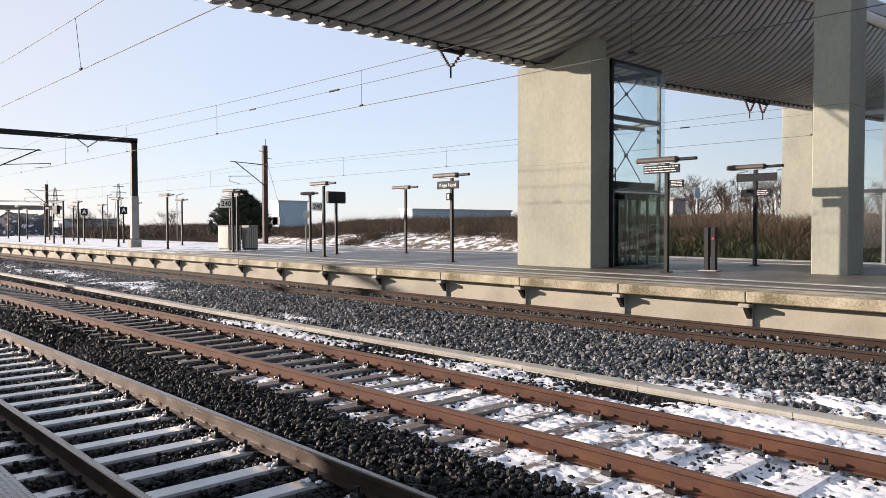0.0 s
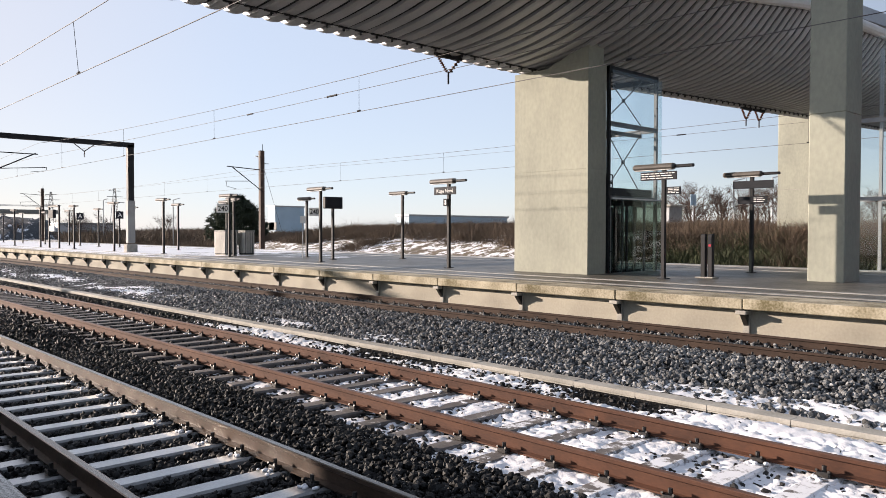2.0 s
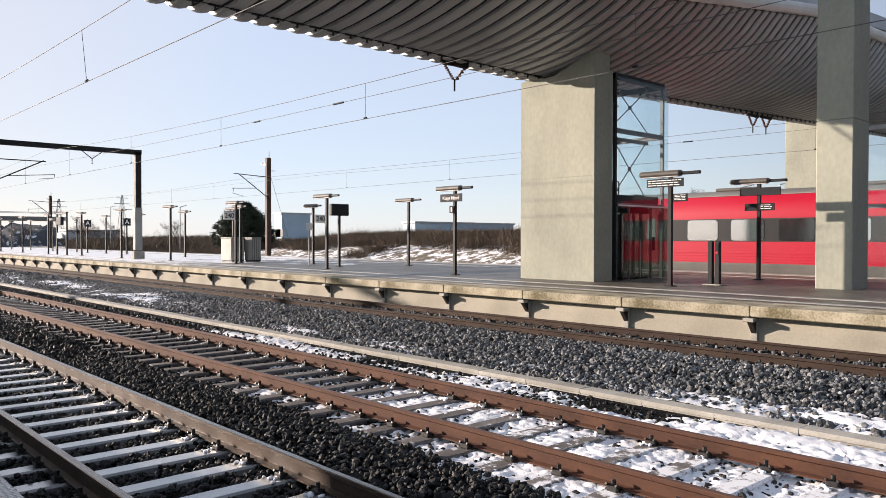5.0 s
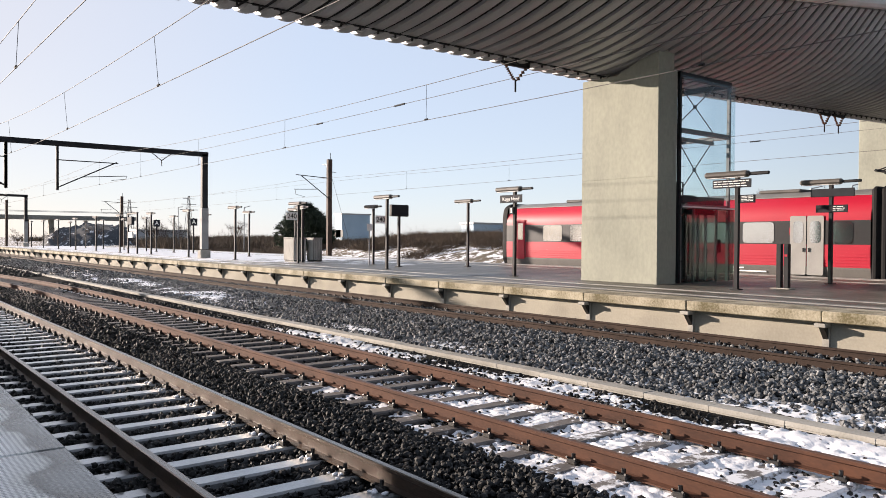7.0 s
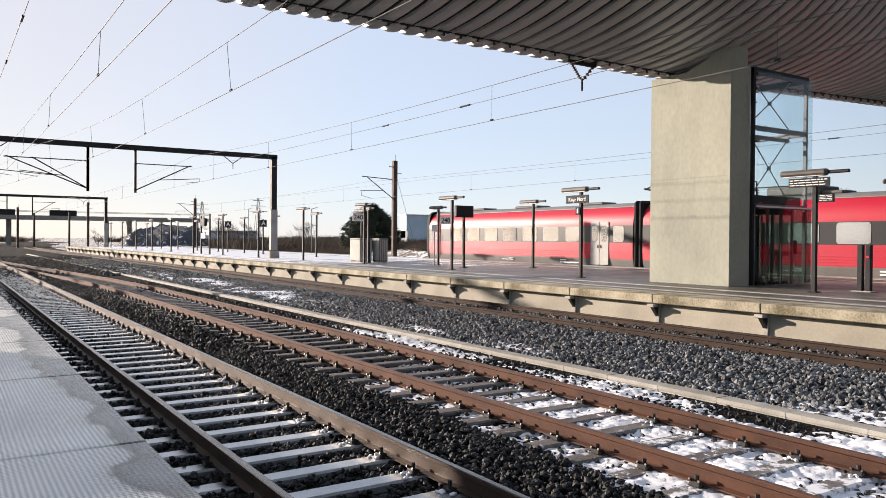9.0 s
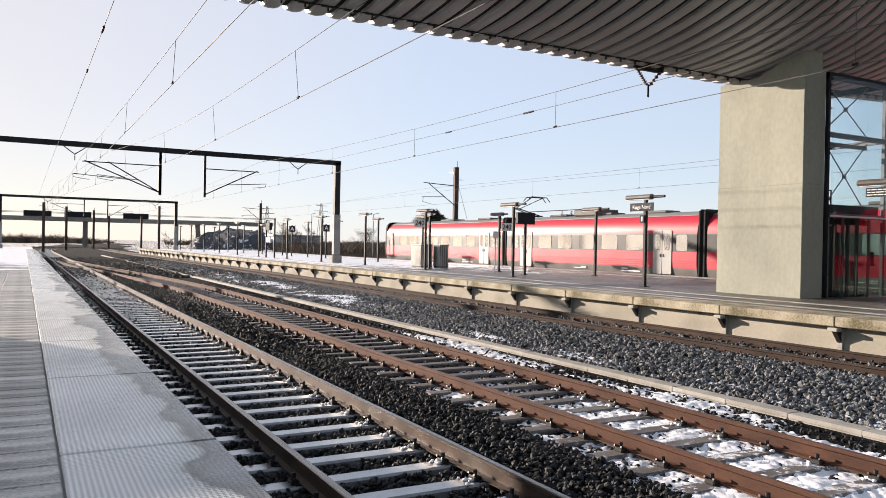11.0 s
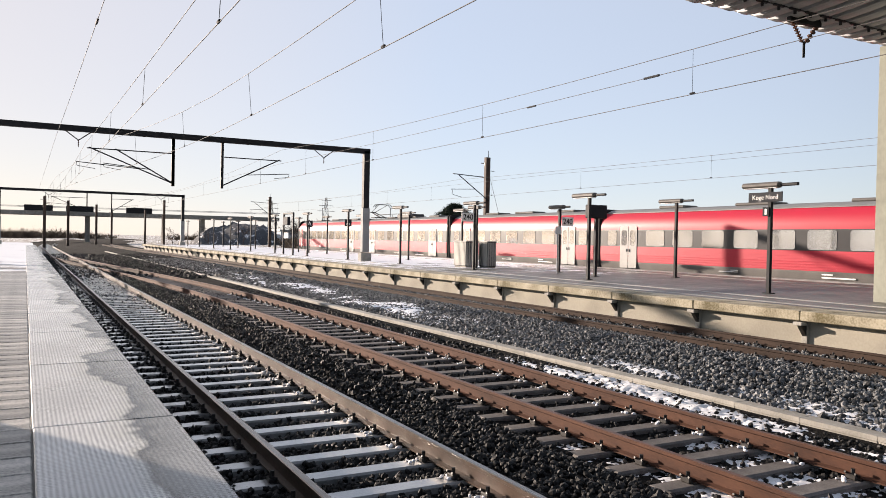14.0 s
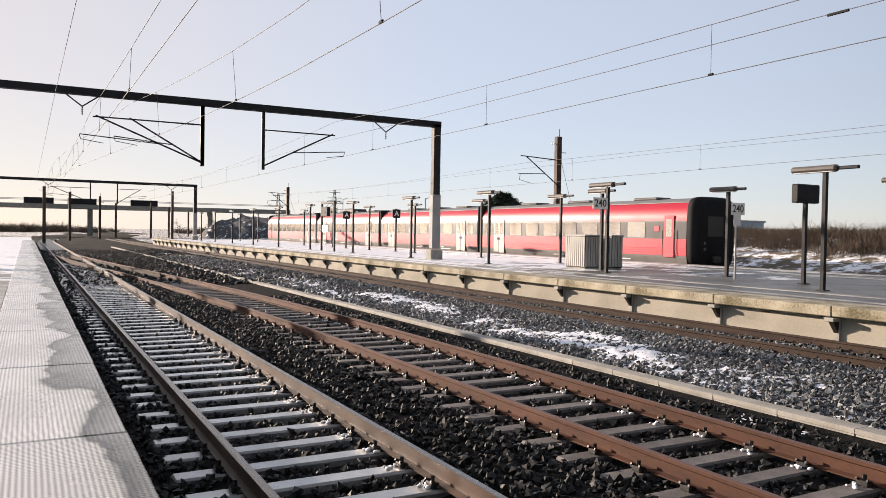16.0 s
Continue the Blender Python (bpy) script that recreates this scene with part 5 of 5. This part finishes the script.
def bare_tree_mesh(seed, h):
    rn = random.Random(seed)
    tv, tf, cv, cf = [], [], [], []
    limb(tv, tf, Vector((0, 0, -0.3)), Vector((0.03, 0.02, 1)).normalized(), h * 0.35, h * 0.02, 0, rn)
    for k in range(5):
        d = Vector((rn.gauss(0, 0.45), rn.gauss(0, 0.45), 1)).normalized()
        limb(cv, cf, Vector((0, 0, h * rn.uniform(0.05, 0.3))), d, h * rn.uniform(0.22, 0.33), h * 0.007, 5, rn)
    return raw_mesh("trunk", tv, tf, M_TWIG), raw_mesh("crown", cv, cf, M_TWIG)


TREES = [bare_tree_mesh(s, 6.0) for s in (1, 2, 3)]
rnd = random.Random(21)
tree_spots = [(58 + 16 * rnd.random(), 20 + 1.0 * k + rnd.uniform(-1, 1), rnd.uniform(0.5, 0.85)) for k in range(24)]
tree_spots += [(56, 24, 0.8), (60, 33, 0.9), (74, 30, 1.2), (72, 40, 0.9), (58, 27.5, 0.8), (52, 20.5, 0.75)]
tree_spots += [(56 + 20 * rnd.random(), 17 + 0.8 * k + rnd.uniform(-1, 1), rnd.uniform(0.4, 0.75)) for k in range(34)]
tree_spots += [(47, 150, 1.2), (50, 158, 1.0), (45, 146, 1.1), (54, 128, 0.9), (48, 112, 1.0), (46, 140, 1.0), (52, 150, 1.1), (40, 165, 0.9), (60, 170, 1.0), (36, 180, 0.9), (30, 190, 0.8)]
for x, y, s in tree_spots:
    t = thing("bare_tree", "bare winter tree with thin brown twigs", "tree", pose(x, y, height(x, y)) @ Matrix.Diagonal((s, s, s, 1)), "bare trees")
    tm, cm = TREES[rnd.randrange(3)]
    shared("trunk", tm, t)
    shared("crown", cm, t)


def pine(x, y, h, w):
    t = thing("pine_tree", "dark green rounded pine tree behind the platform", "tree", pose(x, y, height(x, y)))
    part("trunk", tube((0, 0, -0.3), (0, 0, h * 0.8), 0.16, 8, None, 0.06), M_TWIG, t)
    rn = random.Random(5)
    v, f = [], []
    for _ in range(1500):
        an, zz = rn.uniform(0, 6.283), rn.uniform(0.12, 1.0)
        rad = w / 2 * (math.sin(min(1, (1.06 - zz) * 1.5) * 1.57)) * rn.uniform(0.45, 1.08)
        c = Vector((rad * math.cos(an), rad * math.sin(an), h * zz))
        for _ in range(14):
            d = Vector((rn.gauss(0, 1), rn.gauss(0, 1), rn.gauss(0.3, 0.7))).normalized() * rn.uniform(0.3, 0.6)
            s = d.orthogonal().normalized() * 0.06
            i = len(v)
            v += [tuple(c - s), tuple(c + s), tuple(c + d)]
            f.append((i, i + 1, i + 2))
    shared("crown", raw_mesh("crown", v, f, M_PINE), t)


pine(41, 77.5, 5.4, 6.2)

spots = []
for _ in range(3200):
    x, y = rnd.uniform(36, 100), rnd.uniform(108, 235)
    if 0.30 * y < x < 0.62 * y + 16 and noise.noise((x * 0.06, y * 0.04, 5)) > -0.25:
        spots.append((x, y, height(x, y), rnd.uniform(0.6, 1.2)))
blades("dry_hedge", "brown winter hedges along the far railway land", spots, M_SCRUB, 1.9, 1.6, 26, "shrubs", 0.05)


def pylon(label, x, y, h):
    """A lattice mast: four tapering legs, cross bracing and three arms."""
    t = thing("lattice_pylon", label, "pylon", pose(x, y, 0), "lattice pylons")
    half = lambda z: 1.6 * (1 - z / h) + 0.25
    levels = [h * k / 7 for k in range(8)]
    for sx in (-1, 1):
        for sy in (-1, 1):
            part("leg", tube((sx * half(0), sy * half(0), -0.5), (sx * half(h), sy * half(h), h), 0.1, 5), M_LIFT, t)
    for a, b in zip(levels, levels[1:]):
        part("brace", tube((-half(a), -half(a), a), (half(b), -half(b), b), 0.06, 4), M_LIFT, t)
        part("brace", tube((half(a), -half(a), a), (-half(b), -half(b), b), 0.06, 4), M_LIFT, t)
    for z, w in ((h * 0.7, 4.0), (h * 0.82, 3.2), (h * 0.94, 2.4)):
        part("cross_arm", tube((-w, 0, z), (w, 0, z), 0.12, 5), M_LIFT, t)


pylon("grey lattice pylon far behind the station", 118, 330, 20)
pylon("grey lattice pylon beyond the road bridge", 96, 340, 18)

# far woods on the horizon: ragged bands of stems
spots = []
for _ in range(3600):
    a = radians(rnd.uniform(-14, 78))
    r = rnd.uniform(330, 420)
    x, y = r * math.sin(a), r * math.cos(a)
    if abs(x - bend(y)) > 20 or x < -20:
        spots.append((x, y, -0.5, 0.5 + 0.5 * noise.noise((x * 0.02, y * 0.02, 1)) + 0.3 * rnd.random()))
blades("far_woods", "far brown woods along the horizon", spots, M_SCRUB, 4.4, 3.2, 24, "woods", 0.13)

# street lamps and signs beyond the embankment
for x, y, h in ((62, 30.5, 4.2), (66, 29.0, 4.6), (40, 92, 6.0), (44, 128, 7.0)):
    t = thing("street_lamp", "pale street lamp beyond the embankment", "street lamp", pose(x, y, height(x, y)), "street lamps")
    part("lamp_pole", tube((0, 0, -0.3), (0, 0, h), 0.06, 8), M_GALV, t)
    part("lamp_arm", tube((0, 0, h), (0.5, -0.7, h + 0.2), 0.045, 8), M_GALV, t)
bus = thing("parking_sign", "small blue road sign on a post", "sign", pose(58, 32.0, height(58, 32)))
part("post", tube((0, 0, -0.3), (0, 0, 2.6), 0.04), M_GALV, bus)
part("plate", box(-0.45, 0.45, -0.03, 0.03, 1.8, 2.7, 0.02), M_SHEET, bus)
hut = thing("shelter", "small grey shelter among the scrub", "shelter", pose(52, 31.5, height(52, 31.5)))
part("hut_body", box(-0.9, 0.9, -1.4, 1.4, -0.2, 1.7, 0.03), M_GALV, hut)
part("hut_roof", box(-1.1, 1.1, -1.6, 1.6, 1.7, 1.85, 0.02), M_KERB, hut)

# ---- snow, stones and paving pieces ----


def snow_sheet(name, label, x0, x1, y0, y1, step, base, lift, seed, cut, edge=0.5):
    """Lumpy old snow: rises out of the bed only where it lies thick."""
    nxx, nyy = int((x1 - x0) / step), int((y1 - y0) / step)
    v = []
    for j in range(nyy + 1):
        for i in range(nxx + 1):
            x, y = x0 + (x1 - x0) * i / nxx, y0 + (y1 - y0) * j / nyy
            n1 = noise.fractal((x * 0.8, y * 0.45, seed), 0.8, 2.2, 3)
            n2 = noise.fractal((x * 11, y * 11, seed + 4), 0.6, 2.1, 3)
            n3 = noise.noise((x * 2.6, y * 2.6, seed + 9))
            rim = min(1, (x - x0) / edge, (x1 - x) / edge, (y - y0) / 1.5) - 0.6 - 0.5 * max(0, 1 - (x - x0) / edge)
            fade = -0.9 * max(0, (y - 0.5 * y1) / (0.5 * y1))
            hgt = lift * (0.3 * max(0, min(1, (7.5 - y) / 4)) + n1 * 0.7 + n2 * 0.42 + n3 * 0.35 + 0.35 * rim + fade - cut)
            v.append((x, y, base(x, y) + max(-0.05, min(hgt, lift * 1.2))))
    w = nxx + 1
    f = [(j * w + i, j * w + i + 1, (j + 1) * w + i + 1, (j + 1) * w + i) for j in range(nyy) for i in range(nxx)]
    f = [q for q in f if max(v[k][2] - base(v[k][0], v[k][1]) for k in q) > -0.03]
    me = raw_mesh(name, v, f, M_SNOW)
    me.shade_smooth()
    return tagged(new(name, me), label, "snow", kind="stuff")


snow_sheet("snow_patch", "lumpy old snow between the siding sleepers", 4.45, 8.0, -1, 13, 0.035, lambda x, y: -0.215, 0.055, 2, 0.09)
snow_sheet("snow_patch", "strip of snow beside the cable trough", 7.9, 8.58, -1, 30, 0.045, lambda x, y: -0.27, 0.08, 5, -0.38, 0.2)
snow_sheet("snow_patch", "thin snow on the ballast behind the trough", 9.02, 9.75, -1, 70, 0.06, lambda x, y: height(x, y) + 0.02, 0.07, 9, 0.1, 0.3)
snow_sheet("snow_patch", "snow on the ballast towards the turnout", 9.1, 11.0, 22, 95, 0.09, lambda x, y: height(x, y) + 0.02, 0.09, 12, -0.28, 0.6)


def stones(name, label, x0, x1, y0, y1, count, size, material, seed, lift=0.0, skip=None, coarse=False):
    g = np.random.default_rng(seed)
    p = (1 + 5 ** 0.5) / 2
    ico = np.array([(-1, p, 0), (1, p, 0), (-1, -p, 0), (1, -p, 0), (0, -1, p), (0, 1, p), (0, -1, -p), (0, 1, -p), (p, 0, -1), (p, 0, 1), (-p, 0, -1), (-p, 0, 1)]) / 1.9
    tri = np.array([(0, 11, 5), (0, 5, 1), (0, 1, 7), (0, 7, 10), (0, 10, 11), (1, 5, 9), (5, 11, 4), (11, 10, 2), (10, 7, 6), (7, 1, 8), (3, 9, 4), (3, 4, 2), (3, 2, 6), (3, 6, 8), (3, 8, 9), (4, 9, 5), (2, 4, 11), (6, 2, 10), (8, 6, 7), (9, 8, 1)])
    if coarse:  # eight faces are enough far off
        ico = np.array([(1, 0, 0), (-1, 0, 0), (0, 1, 0), (0, -1, 0), (0, 0, 1), (0, 0, -1)]) * 1.15
        tri = np.array([(0, 2, 4), (2, 1, 4), (1, 3, 4), (3, 0, 4), (2, 0, 5), (1, 2, 5), (3, 1, 5), (0, 3, 5)])
    nv = len(ico)
    xy = np.stack([g.uniform(x0, x1, count), y0 + (y1 - y0) * g.uniform(0, 1, count)], 1)
    if skip:
        xy = xy[[not skip(x, y) for x, y in xy]]
    k = len(xy)
    sc = size * g.uniform(0.55, 1.25, (k, 1, 1)) * g.uniform(0.65, 1.25, (k, 1, 3))
    v = ico[None] * (1 + g.uniform(-0.28, 0.28, (k, nv, 1))) * sc
    q = g.normal(size=(k, 4))
    q /= np.linalg.norm(q, axis=1, keepdims=True)
    a, b, c, d = q.T
    rot = np.stack([1 - 2 * (c * c + d * d), 2 * (b * c - d * a), 2 * (b * d + c * a), 2 * (b * c + d * a), 1 - 2 * (b * b + d * d), 2 * (c * d - b * a), 2 * (b * d - c * a), 2 * (c * d + b * a), 1 - 2 * (b * b + c * c)], 1).reshape(k, 3, 3)
    v = np.einsum("kij,knj->kni", rot, v)
    z = np.interp(xy[:, 0], [s[0] for s in SECTION], [s[1] for s in SECTION]) + lift + g.uniform(-0.6, 1.3, k) * size
    v += np.concatenate([xy, z[:, None]], 1)[:, None, :]
    f = (tri[None] + nv * np.arange(k)[:, None, None]).reshape(-1, 3)
    me = bpy.data.meshes.new(name)
    me.vertices.add(k * nv)
    me.vertices.foreach_set("co", v.reshape(-1))
    me.loops.add(len(f) * 3)
    me.loops.foreach_set("vertex_index", f.reshape(-1).astype(np.int32))
    me.polygons.add(len(f))
    me.polygons.foreach_set("loop_start", np.arange(0, len(f) * 3, 3, dtype=np.int32))
    me.update(calc_edges=True)
    me.shade_flat()
    me.materials.append(material)
    return tagged(new(name, me), label, "ballast", kind="stuff")


def on_sleeper(x, y):
    if 1.72 < x < 3.78:
        return abs((y + 8 - 0.12 + 0.3) % 0.6 - 0.3) < 0.12
    if 5.05 < x < 7.55:
        return abs((y + 8 - 0.3 + 0.3) % 0.6 - 0.3) < 0.12
    return False


stones("ballast", "dark damp ballast stones round the main track", 1.2, 5.0, 1.2, 14, 24000, 0.031, M_WETBALLAST, 1, 0.015, on_sleeper)
stones("ballast", "dark damp ballast stones further along", 1.2, 5.4, 14, 46, 26000, 0.038, M_WETBALLAST, 2, 0.01, on_sleeper, True)
stones("ballast", "ballast stones along the siding", 5.0, 8.5, 0.5, 14, 6500, 0.032, M_WETBALLAST, 3, -0.01, on_sleeper)
stones("ballast", "ballast stones along the far siding", 5.0, 8.4, 14, 40, 12000, 0.038, M_WETBALLAST, 4, -0.01, on_sleeper, True)
stones("ballast", "grey ballast shoulder of the platform track", 9.05, 12.6, 0.5, 18, 21000, 0.04, M_BALLAST, 5)
stones("ballast", "grey ballast shoulder further along", 9.05, 12.6, 18, 36, 36000, 0.042, M_BALLAST, 6, 0.0, None, True)
stones("ballast", "grey ballast shoulder towards the turnout", 9.05, 12.6, 36, 75, 22000, 0.06, M_BALLAST, 9, 0.0, None, True)
stones("ballast", "coarse ballast far along the tracks", 1.3, 12.6, 46, 92, 18000, 0.065, M_WETBALLAST, 8, 0.0, None, True)
stones("ballast", "grey ballast between the platform rails", 12.6, 14.9, 0.5, 40, 11000, 0.036, M_BALLAST, 7)

# slabs and pavers of the near platform
slab_me = mesh_of("edge_slab", box(0.165, 1.18, 0.013, 3.077, NTOP - 0.14, NTOP, 0.008), M_SLAB)
for i in range(36):
    shared("edge_slab", slab_me, near, pose(random.uniform(-0.004, 0.004), -0.56 - 3.09 * 2 + 3.09 * i, random.uniform(-0.002, 0.002)))
paver_me = mesh_of("paver", box(-0.37, 0.37, -0.193, 0.193, -0.06, 0, 0.01), M_PAVER)
for i in range(90):
    for k in range(3):
        shared("paver", paver_me, near, pose(-0.215 - 0.75 * k, 1.2 + 0.4 * i, NTOP - 0.004 + random.uniform(-0.002, 0.002)))


def motions():
    """The train leaves: steady acceleration away from the camera."""
    rows = [(float(k), pose(31.0, 2.76 + 1.66 * k + 0.365 * k * k, 0)) for k in range(13)]
    rows += [(t, pose(31.0, y, 0)) for t, y in ((13.0, 85.6), (14.0, 96.2), (15.0, 107.4), (16.0, 118.9))]
    walk(train, rows)


motions()
